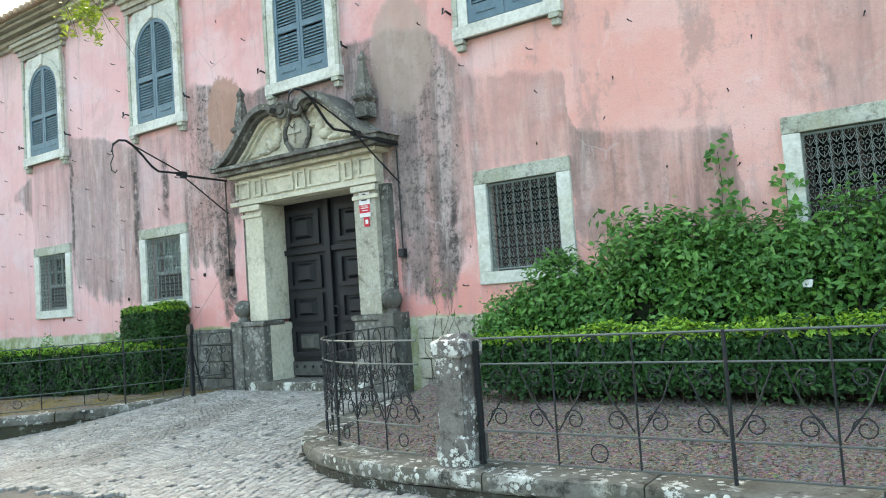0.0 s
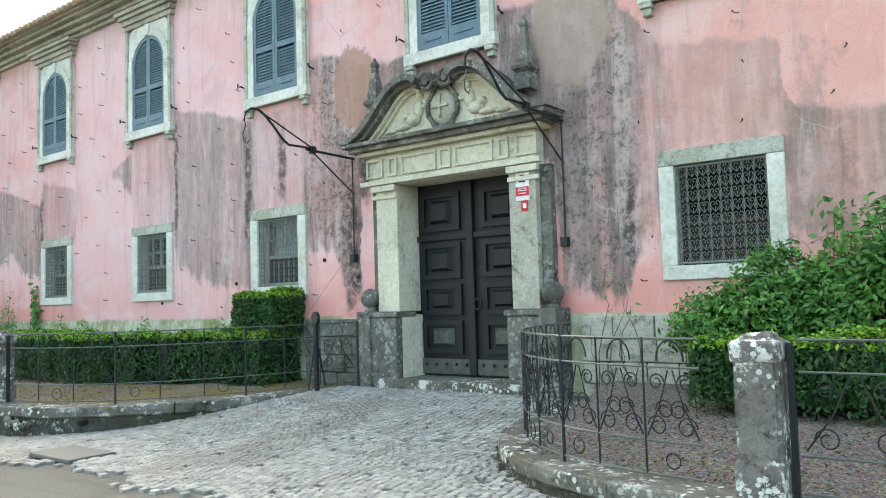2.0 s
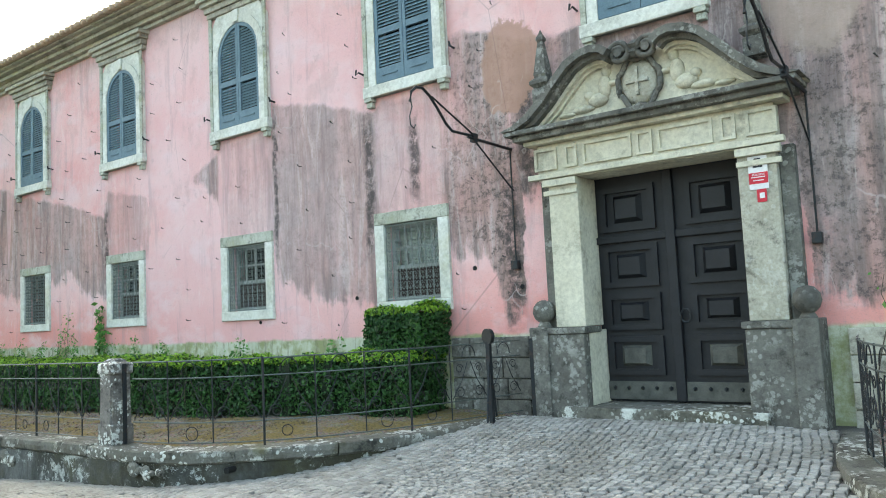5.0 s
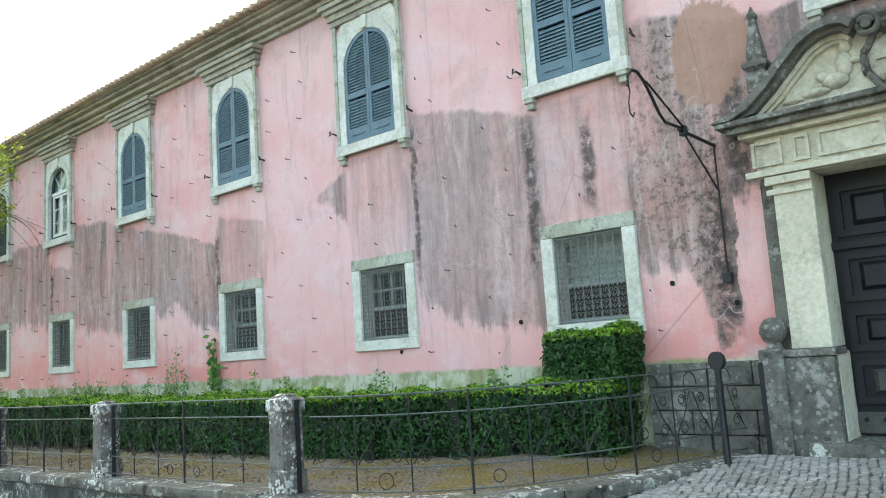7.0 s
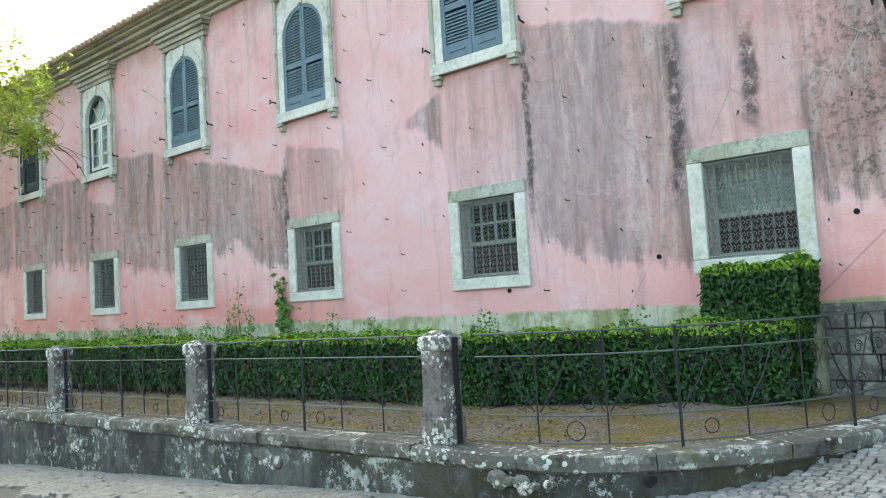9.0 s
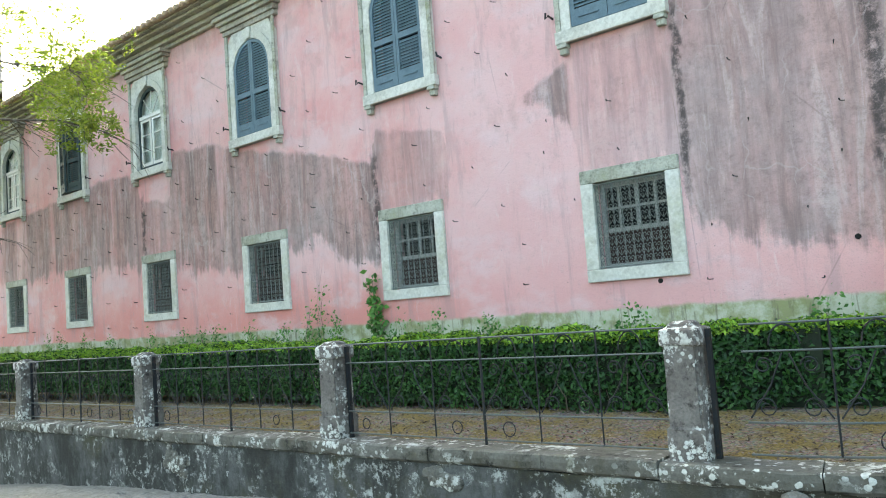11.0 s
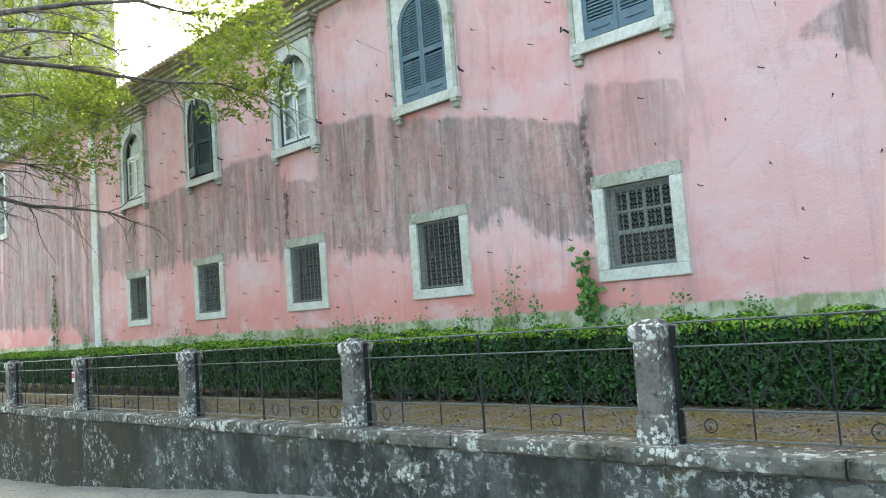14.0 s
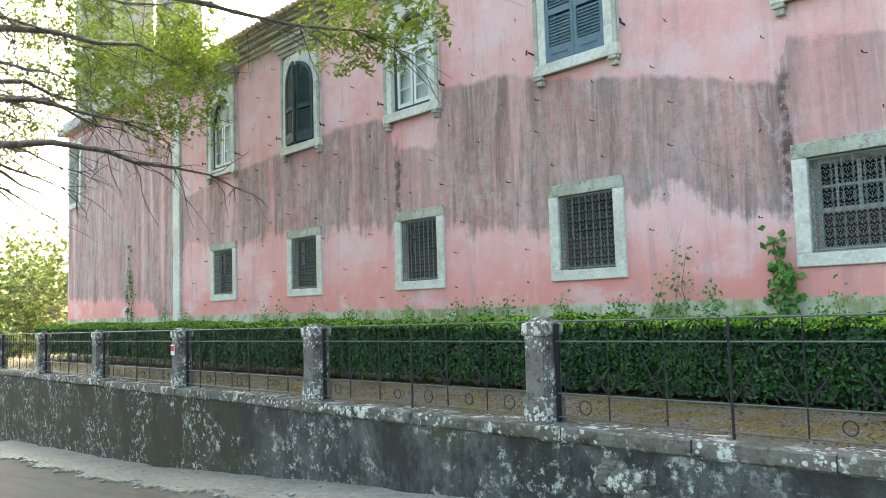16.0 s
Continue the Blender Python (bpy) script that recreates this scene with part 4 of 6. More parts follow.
    for s in (-1, 1):
        for inset, t, y0, mat in ((0.0, 0.09, -0.52, DARK_STONE), (0.085, 0.06, -0.42, DARK_STONE), (0.14, 0.05, -0.32, PORTAL_STONE), (0.19, 0.035, -0.26, PORTAL_STONE)):
            bm = bmesh.new()
            up, dn = [], []
            for i, (x, z) in enumerate(curve):
                a, b = Vector(curve[max(i - 1, 0)]), Vector(curve[min(i + 1, len(curve) - 1)])
                d = (b - a).normalized()
                nrm = Vector((-d.y, d.x))
                if nrm.y > 0:
                    nrm = -nrm
                p = Vector((x, z))
                q, r2 = p + nrm * inset, p + nrm * (inset + t)
                up.append((s * q.x, max(q.y, 3.713)))
                dn.append((s * r2.x, max(r2.y, 3.712)))
            for i in range(len(up) - 1):
                slab(bm, [up[i], up[i + 1], dn[i + 1], dn[i]], y0, 0.0)
            part("swan_neck", bm, mat, root)
        bm = bmesh.new()
        tube(bm, [(s * 0.17 + p[0], -0.38, 4.40 + p[2]) for p in scroll(0.14, 1.5, 22, s)], 0.034, 8)
        part("volute", bm, DARK_STONE, root, soft=True)
        bm = bmesh.new()
        tube(bm, [(s * 0.17, -0.42, 4.40), (s * 0.17, 0.0, 4.40)], 0.05, 12)
        part("volute_core", bm, DARK_STONE, root)
        bm = bmesh.new()
        square_stack(bm, [(0.11, 4.05), (0.11, 4.25), (0.09, 4.27), (0.135, 4.32), (0.135, 4.36), (0.08, 4.41), (0.09, 4.45), (0.035, 4.88), (0.05, 4.91), (0.05, 4.94), (0.022, 4.99), (0.008, 5.04)], (s * 1.32, -0.16, 0))
        part("obelisk_finial", bm, DARK_STONE, root)
        # ball on its pedestal beside the door
        bm = bmesh.new()
        lathe(bm, [(0.10, 1.20), (0.08, 1.24), (0.06, 1.27), (0.08, 1.28), (0.12, 1.32), (0.145, 1.39), (0.13, 1.47), (0.08, 1.53), (0.02, 1.55)], 16, (s * 1.62, -0.20, 0))
        side("stone_ball", bm, DARK_STONE, root, "rough grey stone ball", soft=True)
        side("ball_pedestal", boxes((s * 1.62 - 0.13, -0.376, 0.0, s * 1.62 + 0.13, 0.05, 1.21), bevel=0.015), DARK_STONE, root)
    # carved arms: cartouche, cross, crown and two plain supporting shapes
    bm = bmesh.new()
    bmesh.ops.create_uvsphere(bm, u_segments=18, v_segments=10, radius=1, matrix=Matrix.LocRotScale((0, -0.20, 4.05), None, (0.23, 0.10, 0.27)))
    part("cartouche", bm, GRIMY, root, soft=True)
    bm = bmesh.new()
    tube(bm, [(0.26 * math.cos(a), -0.24, 4.05 + 0.30 * math.sin(a) + 0.03 * math.sin(7 * a)) for a in [2 * math.pi * k / 36 for k in range(37)]], 0.035, 7)
    part("wreath", bm, DARK_STONE, root, soft=True)
    part("shield_cross", boxes((-0.02, -0.325, 3.88, 0.02, -0.28, 4.22), (-0.14, -0.322, 4.03, 0.14, -0.28, 4.07), bevel=0.006), GRIMY, root)
    bm = bmesh.new()
    lathe(bm, [(0.10, 4.33), (0.15, 4.38), (0.13, 4.42), (0.16, 4.47), (0.06, 4.54)], 10, (0, -0.26, 0))
    part("crown", bm, DARK_STONE, root)
    for s in (-1, 1):
        bm = bmesh.new()
        for px, pz, rx, rz in ((0.42, 4.28, 0.065, 0.075), (0.45, 4.10, 0.09, 0.14), (0.55, 3.95, 0.14, 0.09), (0.75, 3.87, 0.16, 0.05), (0.98, 3.84, 0.12, 0.035), (0.33, 4.12, 0.08, 0.04), (0.66, 4.02, 0.07, 0.06)):
            bmesh.ops.create_uvsphere(bm, u_segments=12, v_segments=8, radius=1, matrix=Matrix.LocRotScale((s * px, -0.20, pz), None, (rx, 0.07, rz)))
        part("carved_relief", bm, PORTAL_STONE, root, soft=True)
    part("door_sill", boxes((-1.2, -0.42, 0.0, 1.2, 0.5, 0.25), bevel=0.02), COPING, root, "worn pale stone threshold")
    return root


portal()


def door():
    root = thing("door_1", "black panelled double carriage door, closed, grey at foot", "door", kind="structure", at=(DOOR_X + 0.07, FACE + 0.07, 0))
    for s in (-1, 1):
        a, b = s * 0.008, s * 1.0
        lo, hi = min(a, b), max(a, b)
        leaf = part("door_leaf", boxes((lo, 0.20, 0.26, hi, 0.28, 3.06)), DOORMAT, root)
        c = (lo + hi) / 2 + s * 0.04
        for z0, z1 in ((2.36, 2.92), (1.66, 2.18), (1.13, 1.58), (0.58, 1.05)):
            mat = DOORMAT if z0 > 0.6 else DOOR_LOW
            bm = bmesh.new()
            ring_slab(bm, [(c - 0.36, z0), (c + 0.36, z0), (c + 0.36, z1), (c - 0.36, z1)], [(c - 0.28, z0 + 0.07), (c + 0.28, z0 + 0.07), (c + 0.28, z1 - 0.07), (c - 0.28, z1 - 0.07)], 0.155, 0.20)
            part("panel_moulding", bm, DOORMAT, leaf)
            r = bmesh.new()
            w, h = 0.19, (z1 - z0) / 2 - 0.11
            zc = (z0 + z1) / 2
            bmesh.ops.create_cone(r, cap_ends=True, segments=4, radius1=1.0, radius2=0.72, depth=1, matrix=Matrix.Identity(4))
            bmesh.ops.transform(r, verts=r.verts, matrix=Matrix.Translation((c, 0.165, zc)) @ Matrix.Diagonal((w * 1.414, 0.07, h * 1.414, 1)) @ Matrix.Rotation(radians(90), 4, "X") @ Matrix.Rotation(radians(45), 4, "Z"))
            part("raised_panel", r, mat, leaf)
        part("cross_rail", boxes((lo + 0.01, 0.15, 2.22, hi - 0.01, 0.199, 2.31), bevel=0.012), DOORMAT, leaf)
        part("foot_board", boxes((lo + 0.02, 0.17, 0.28, hi - 0.02, 0.199, 0.50), bevel=0.008), DOOR_LOW, leaf, "wood washed grey-green by rain")
        for k in range(5):
            bm = bmesh.new()
            bmesh.ops.create_icosphere(bm, subdivisions=1, radius=0.028, matrix=Matrix.Translation((lo + 0.15 + k * 0.18, 0.168, 0.42)))
            part("stud", bm, IRON, leaf)
    part("meeting_post", boxes((-0.06, 0.13, 0.27, 0.06, 0.198, 3.05), bevel=0.015), DOORMAT, root)
    bm = bmesh.new()
    tube(bm, [(0.13 + 0.06 * math.sin(a), 0.11, 1.28 + 0.08 * math.cos(a)) for a in [2 * math.pi * k / 14 for k in range(15)]], 0.012, 6)
    part("ring_knocker", bm, IRON, root)
    return root


door()


def text_mesh(words, size, m, material, name):
    cu = bpy.data.curves.new(name, "FONT")
    cu.body, cu.size, cu.align_x, cu.extrude = words, size, "CENTER", 0.001
    ob = bpy.data.objects.new(name, cu)
    scene.collection.objects.link(ob)
    bpy.context.view_layer.update()
    me = bpy.data.meshes.new_from_object(ob)
    bpy.data.objects.remove(ob)
    me.materials.clear()
    me.materials.append(material)
    o = new(name, me)
    o.matrix_world = m
    return o


def alarm_sign():
    y = FACE - 0.222
    cx = DOOR_X + 1.25
    s = thing("alarm_sign", "white and red alarm notice on the door jamb", "sign", at=(cx, y, 2.82))
    part("plate", boxes((-0.10, -0.010, -0.22, 0.10, -0.001, 0.14), bevel=0.003), SIGN_WHITE, s)
    part("red_band", boxes((-0.098, -0.014, -0.16, 0.098, -0.0105, -0.04)), SIGN_RED, s)
    part("camera_symbol", boxes((-0.035, -0.014, 0.075, 0.035, -0.0105, 0.115)), SIGN_BLACK, s)
    for k, w in enumerate((0.07, 0.055)):
        part("text_line", boxes((-w, -0.0165, -0.095 - k * 0.035, w, -0.0142, -0.085 - k * 0.035)), SIGN_WHITE, s)
    part("text_line", boxes((-0.05, -0.013, 0.015, 0.05, -0.0105, 0.035)), SIGN_BLACK, s)
    t = text_mesh("Alarma", 0.045, Matrix.Identity(4), SIGN_WHITE, "lettering")
    t.parent = s
    t.matrix_basis = pose(0, -0.0155, -0.075, 90, 0, 0)
    s2 = thing("warning_sign", "small red and white warning sticker under the notice", "sign", at=(cx + 0.02, y, 2.53))
    part("plate", boxes((-0.05, -0.008, -0.07, 0.05, -0.001, 0.07), bevel=0.003), SIGN_RED, s2)
    part("symbol", boxes((-0.02, -0.012, -0.03, 0.03, -0.0085, 0.03)), SIGN_WHITE, s2)


alarm_sign()


def lamp_bracket(x, label):
    root = thing("lamp_bracket", label, "bracket", "wrought iron brackets beside the portal", at=(x, FACE, 0))
    bm = bmesh.new()
    tube(bm, [(0, 0.02, 3.60), (0, -1.0, 3.62)], 0.020, 6)
    part("arm", bm, IRON, root)
    bm = bmesh.new()
    pts = [(0, -0.80, 3.65), (0, -1.33, 3.64), (0, -1.45, 3.71), (0, -1.62, 3.88), (0, -1.76, 4.0), (0, -1.88, 4.06), (0, -2.0, 4.05), (0, -2.09, 3.98), (0, -2.12, 3.86)]
    tube(bm, pts, 0.018, 6)
    part("swan_rod", bm, IRON, root)
    bm = bmesh.new()
    tube(bm, [(0.01, -2.12, 3.87), (0.01, -2.10, 3.80), (0.01, -2.15, 3.68), (0.01, -2.14, 3.58), (0.01, -2.08, 3.55), (0.01, -2.05, 3.60)], 0.008, 5)
    part("hook", bm, IRON, root)
    for pts in ([(0, 0.02, 3.04), (0, -0.06, 3.08), (0, -0.87, 3.60)], [(0.02, -0.87, 3.64), (0.02, -1.3, 3.81), (0.02, -1.74, 3.985)], [(0, 0.0, 3.62), (0, -0.03, 3.62), (0, -0.03, 2.05)]):
        bm = bmesh.new()
        tube(bm, pts, 0.012, 5)
        part("brace" if pts[-1][2] > 3 else "conduit", bm, IRON, root)
    part("clamp", boxes((-0.035, -0.92, 3.57, 0.035, -0.83, 3.68), bevel=0.008), IRON, root)
    part("junction_box", boxes((-0.05, -0.09, 1.98, 0.05, 0.0, 2.10), bevel=0.01), IRON, root)
    return root


lamp_bracket(-11.26, "black iron lamp bracket with hooked end, no lantern")
lamp_bracket(-7.56, "black iron lamp bracket over the portal pediment")

for x0, x1, nm in ((-12.35, -10.82, "west"), (-7.35, -5.9, "east")):
    root = thing("plinth_" + nm, "dark rough masonry plinth beside the portal", "plinth", kind="structure")
    rng = random.Random(int(-x0 * 10))
    z = 0.0
    while z < 1.1:
        h = 0.275
        x = x0
        while x < x1 - 0.05:
            w = min(rng.uniform(0.3, 0.55), x1 - x)
            part("stone", boxes((x + 0.006, FACE - 0.09 - rng.uniform(0, 0.02), z + 0.005, x + w - 0.006, FACE + 0.05, min(z + h, 1.12) - 0.005), bevel=0.015), DARK_STONE if nm == "west" else GRIMY, root)
            x += w
        z += h

# ---- wing and bell tower ----
def tower():
    y = FACE + 0.12
    wall_with_holes("wall_wing", -49.1, WEST - 0.45, -1.5, 8.2, [(-48.75, -47.65, 5.5, 7.7)], y, 0.5, PLASTER, "pink plaster wall of the end wing")
    tagged(part("wing_side", boxes((-49.1, y + 0.5, -1.5, -48.6, 20, 8.2)), PLASTER), "pink plaster side wall of the wing", "wall", kind="structure")
    tagged(part("pilaster_corner", boxes((WEST - 0.45, FACE - 0.08, -0.4, WEST - 0.003, FACE + 0.5, 7.48), bevel=0.02), STONE), "pale grey corner pilaster of the palace", "pilaster", kind="structure")
    w = thing("window_30", "tall stone-framed window of the wing", "window", kind="structure", at=(-48.2, y, 0))
    bm = bmesh.new()
    ring_slab(bm, [(-0.72, 5.3), (0.72, 5.3), (0.72, 7.9), (-0.72, 7.9)], [(-0.5, 5.5), (0.5, 5.5), (0.5, 7.7), (-0.5, 7.7)], -0.08, 0.2)
    part("window_frame", bm, STONE, w)
    part("pane", boxes((-0.55, 0.2, 5.5, 0.55, 0.21, 7.7)), GLASS, w)
    part("glazing_bar", boxes((-0.03, 0.17, 5.5, 0.03, 0.198, 7.7), (-0.5, 0.17, 6.5, 0.5, 0.196, 6.56)), WHITEWOOD, w)
    # wing room's darkness, painted on a near-black sheet
    part("backing", boxes((-0.6, 0.4, 5.4, 0.6, 0.44, 7.8)), PAINTED_DARK, w)
    part("plinth", boxes((-49.25, y - 0.12, -1.5, WEST - 0.46, y - 0.004, 0.75), bevel=0.03), COPING, w)
    t = thing("bell_tower", "grey weathered stone bell tower above the wing", "tower", kind="structure", at=(-44, y, 0))
    part("cornice", boxes((-5.4, -0.35, 8.2, 4.9, 1.3, 8.45), (-5.2, -0.2, 8.45, 4.7, 1.2, 8.7), bevel=0.03), TOWER, t)
    bm = bmesh.new()
    box(bm, -4.6, 0.25, 8.7, -3.0, 1.0, 15)
    box(bm, 2.6, 0.25, 8.7, 4.3, 1.0, 15)
    box(bm, -0.9, 0.25, 8.7, 0.6, 1.0, 15)
    box(bm, -4.6, 0.25, 13.2, 4.3, 0.99, 15.01)
    box(bm, -4.6, 0.255, 8.7, 4.3, 0.995, 9.6)
    part("body", bm, TOWER, t)
    for x in (-4.1, -0.15, 3.75):
        part("pilaster", boxes((x - 0.4, 0.02, 8.703, x + 0.4, 0.246, 15), bevel=0.03), TOWER, t)
    for x in (-1.95, 1.6):
        bm = bmesh.new()
        n = 8
        r = 1.0
        ring_slab(bm, [(x + r * 1.12 * math.cos(math.pi * k / n), 12.1 + 1.25 * math.sin(math.pi * k / n)) for k in range(n + 1)], [(x + r * 0.85 * math.cos(math.pi * k / n), 12.1 + 0.95 * math.sin(math.pi * k / n)) for k in range(n + 1)], 0.1, 0.9)
        part("bell_arch", bm, TOWER, t)
    part("top_cornice", boxes((-5.0, -0.15, 15.02, 4.7, 1.3, 15.4), bevel=0.05), TOWER, t)


tower()

# ---- fence ----
PILLAR_X = [-14.62, -18.47, -22.31, -26.25, -30.4, -34.35, -38.3, -42.25, -46.2]
EAST_PILLARS = [-4.2, -0.2, 3.8]


def worn(bm, amount, seed):
    """Uneven, weathered faces and edges."""
    bmesh.ops.subdivide_edges(bm, edges=bm.edges[:], cuts=2, use_grid_fill=True)
    for v in bm.verts:
        v.co += amount * noise.noise_vector(v.co * 9 + Vector((seed, 0, seed * 0.3)))


def pillar(x, y, label):
    root = thing("fence_pillar", label, "pillar", "stone fence pillars", at=(x, y, coping_z(x)))
    bm = bmesh.new()
    square_stack(bm, [(0.142, -0.005), (0.142, 0.22), (0.132, 0.235), (0.128, 0.82)], (0, 0, 0))
    bmesh.ops.bevel(bm, geom=[e for e in bm.edges if abs(e.verts[0].co.z - e.verts[1].co.z) > 0.3], offset=0.02, segments=2, affect="EDGES")
    worn(bm, 0.006, int(-x * 10))
    part("shaft", bm, PILLAR, root)
    bm = bmesh.new()
    square_stack(bm, [(0.136, 0.815), (0.146, 0.83), (0.148, 0.925), (0.135, 0.945), (0.10, 0.955), (0.085, 0.985), (0.05, 0.995)])
    bmesh.ops.bevel(bm, geom=bm.edges[:], offset=0.01, segments=1, affect="EDGES")
    worn(bm, 0.010, int(-x * 10) + 5)
    part("cap", bm, PILLAR, root)
    part("iron_post", boxes((0.152, 0.0, 0.0, 0.187, 0.035, 0.93)), IRON, root, "black iron post")
    return root


for i, x in enumerate(PILLAR_X):
    pillar(x, 5.05, "squat lichen-spotted granite fence pillar" + (" with a small red sign" if i == 4 else " on the low wall"))
for x in EAST_PILLARS:
    pillar(x, 5.0, "grey lichen-spotted granite pillar beside the drive")
tg = thing("number_plate", "small red and white plate on a pillar", "sign", at=(PILLAR_X[4], 5.05 - 0.168, coping_z(-30.4) + 0.62))
part("plate", boxes((-0.07, -0.006, -0.09, 0.07, 0, 0.09)), SIGN_WHITE, tg)
part("mark", boxes((-0.06, -0.009, -0.02, 0.06, -0.0065, 0.07)), SIGN_RED, tg)


def fence(path, label, dense=False):
    """A stretch of wrought iron fence along a path of (x, y)."""
    root = thing("iron_fence", label, "fence", "iron fence panels", at=(path[0][0], path[0][1], 0))
    o = Vector((path[0][0], path[0][1], 0))
    lens = [0.0]
    for a, b in zip(path, path[1:]):
        lens.append(lens[-1] + math.dist(a, b))
    total = lens[-1]

    def at(s, h):
        s = min(max(s, 0), total)
        k = 1
        while k < len(lens) - 1 and lens[k] < s:
            k += 1
        f = (s - lens[k - 1]) / (lens[k] - lens[k - 1])
        a, b = path[k - 1], path[k]
        x, y = a[0] + (b[0] - a[0]) * f, a[1] + (b[1] - a[1]) * f
        return Vector((x, y, coping_z(x) + h)) - o

    steps = max(2, int(total / 0.25))
    for h, r in ((0.05, 0.008), (0.27, 0.008), (0.76, 0.008), (0.95, 0.009)):
        bm = bmesh.new()
        tube(bm, [at(total * k / steps, h) for k in range(steps + 1)], r, 6)
        part("rail", bm, RAIL, root)
    rr = random.Random(int(abs(path[0][0]) * 100))
    n = max(2, round(total / (0.42 if dense else 0.58)))
    gap = total / n
    for k in range(1, n):
        s = gap * k
        bm = bmesh.new()
        tube(bm, [at(s, -0.02 if k % 3 == 0 else 0.05), at(s, 0.5), at(s, 0.96)], 0.014 if k % 3 == 0 else 0.008, 6)
        part("bar", bm, IRON, root)
    for k in range(n):
        s = gap * (k + 0.5)

        def curl(ds, h, r, turns=1.0, flip=1, rad=0.008, nm="ring"):
            bm = bmesh.new()
            tube(bm, [at(s + ds + p[0], h + p[2]) for p in scroll(r, turns, 14, flip)] if turns != 1 else [at(s + ds + r * math.cos(2 * math.pi * q / 14), h + r * math.sin(2 * math.pi * q / 14)) for q in range(15)], rad, 5)
            part(nm, bm, IRON, root)

        if rr.random() < 0.6:
            curl(rr.uniform(-0.05, 0.05), 0.15, rr.uniform(0.05, 0.08), rad=0.0055)
        bm = bmesh.new()
        tube(bm, [at(s + 0.10 * math.cos(math.pi * q / 8), 0.80 + 0.14 * math.sin(math.pi * q / 8)) for q in range(9)], 0.0065, 5)
        part("arc", bm, IRON, root)
        for sg in (-1, 1):
            bm = bmesh.new()
            tube(bm, [at(s + sg * gap * 0.46, 0.30), at(s + sg * gap * 0.2, 0.52), at(s + sg * gap * 0.04, 0.74)], 0.006, 5)
            part("stay", bm, IRON, root)
            curl(sg * gap * 0.26, 0.37, 0.075, 1.3, sg, 0.0055, "scroll")
            curl(sg * gap * 0.26, 0.66, 0.06, 1.3, -sg, 0.0055, "scroll")
            if dense:
                curl(sg * gap * 0.12, 0.48, 0.07, 1.4, sg, 0.006, "scroll")
    return root


def straight(xa, xb, y):
    n = max(2, int(abs(xb - xa) / 0.5))
    return [(xa + (xb - xa) * k / n, y) for k in range(n + 1)]


for a, b in zip(PILLAR_X, PILLAR_X[1:]):
    fence(straight(a - 0.15, b + 0.19, 5.03), "rusty black wrought iron fence between stone pillars")
cl = [p for p in shift(along(LEFT, 0.2), 0.24) if p[0] > PILLAR_X[0] + 0.22]
fence(cl, "black wrought iron fence curving in to the portal")
cr = [p for p in shift(along(RIGHT, 0.2), -0.24) if p[0] < EAST_PILLARS[0] - 0.2]
cr = [p for p in cr if p[1] < 8.1]
fence(cr, "dense scrolled wrought iron fence along the curved wall", True)
for a, b in zip(EAST_PILLARS, EAST_PILLARS[1:]):
    fence(straight(a + 0.22, b - 0.19, 4.98), "thin rusty iron fence before the hedge")

for x, y, lab in ((-11.12, 7.83, "black iron gate post with a round disc top"), (-10.90, 8.48, "plain black square iron end post")):
    p = thing("gate_post", lab, "post", at=(x, y, coping_z(x)))
    part("post", boxes((-0.028, -0.028, -0.02, 0.028, 0.028, 0.98), bevel=0.005), IRON, p)
    if "disc" in lab:
        bm = bmesh.new()
        tube(bm, [(-0.008, -0.025, 1.04), (0.008, 0.025, 1.04)], 0.095, 16)
        part("disc", bm, IRON, p)
        for s in (-1, 1):
            bm = bmesh.new()
            tube(bm, [(0, 0, 0.80), (s * 0.12, s * -0.28, 0.05)], 0.014, 6)
            part("stay", bm, IRON, p)

# ---- plants ----
def leaves_mesh(name, centres, normals, sizes, material, rng, slim=0.5):
    """Many small folded leaves as one mesh."""
    c, nn = np.asarray(centres, float), np.asarray(normals, float)
    k = len(c)
    nn = nn + rng.normal(0, 0.55, (k, 3))
    nn /= np.linalg.norm(nn, axis=1)[:, None]
    u = np.cross(nn, rng.normal(0, 1, (k, 3)))
    u /= np.linalg.norm(u, axis=1)[:, None]
    v = np.cross(nn, u)
    s = np.asarray(sizes, float).reshape(-1, 1)
    verts = np.stack([c - u * s, c + v * s * slim + nn * s * 0.25, c + u * s, c - v * s * slim + nn * s * 0.25], 1).reshape(-1, 3)
    base = np.arange(k)[:, None] * 4
    tris = np.concatenate([base + [0, 1, 2], base + [0, 2, 3]], 1).reshape(-1, 3)
    me = bpy.data.meshes.new(name)
    me.vertices.add(len(verts))
    me.vertices.foreach_set("co", verts.ravel())
    me.loops.add(tris.size)
    me.loops.foreach_set("vertex_index", tris.ravel().astype(np.int32))
    me.polygons.add(len(tris))
    me.polygons.foreach_set("loop_start", np.arange(0, tris.size, 3, dtype=np.int32))
    me.update(calc_edges=True)
    me.materials.append(material)
    return me


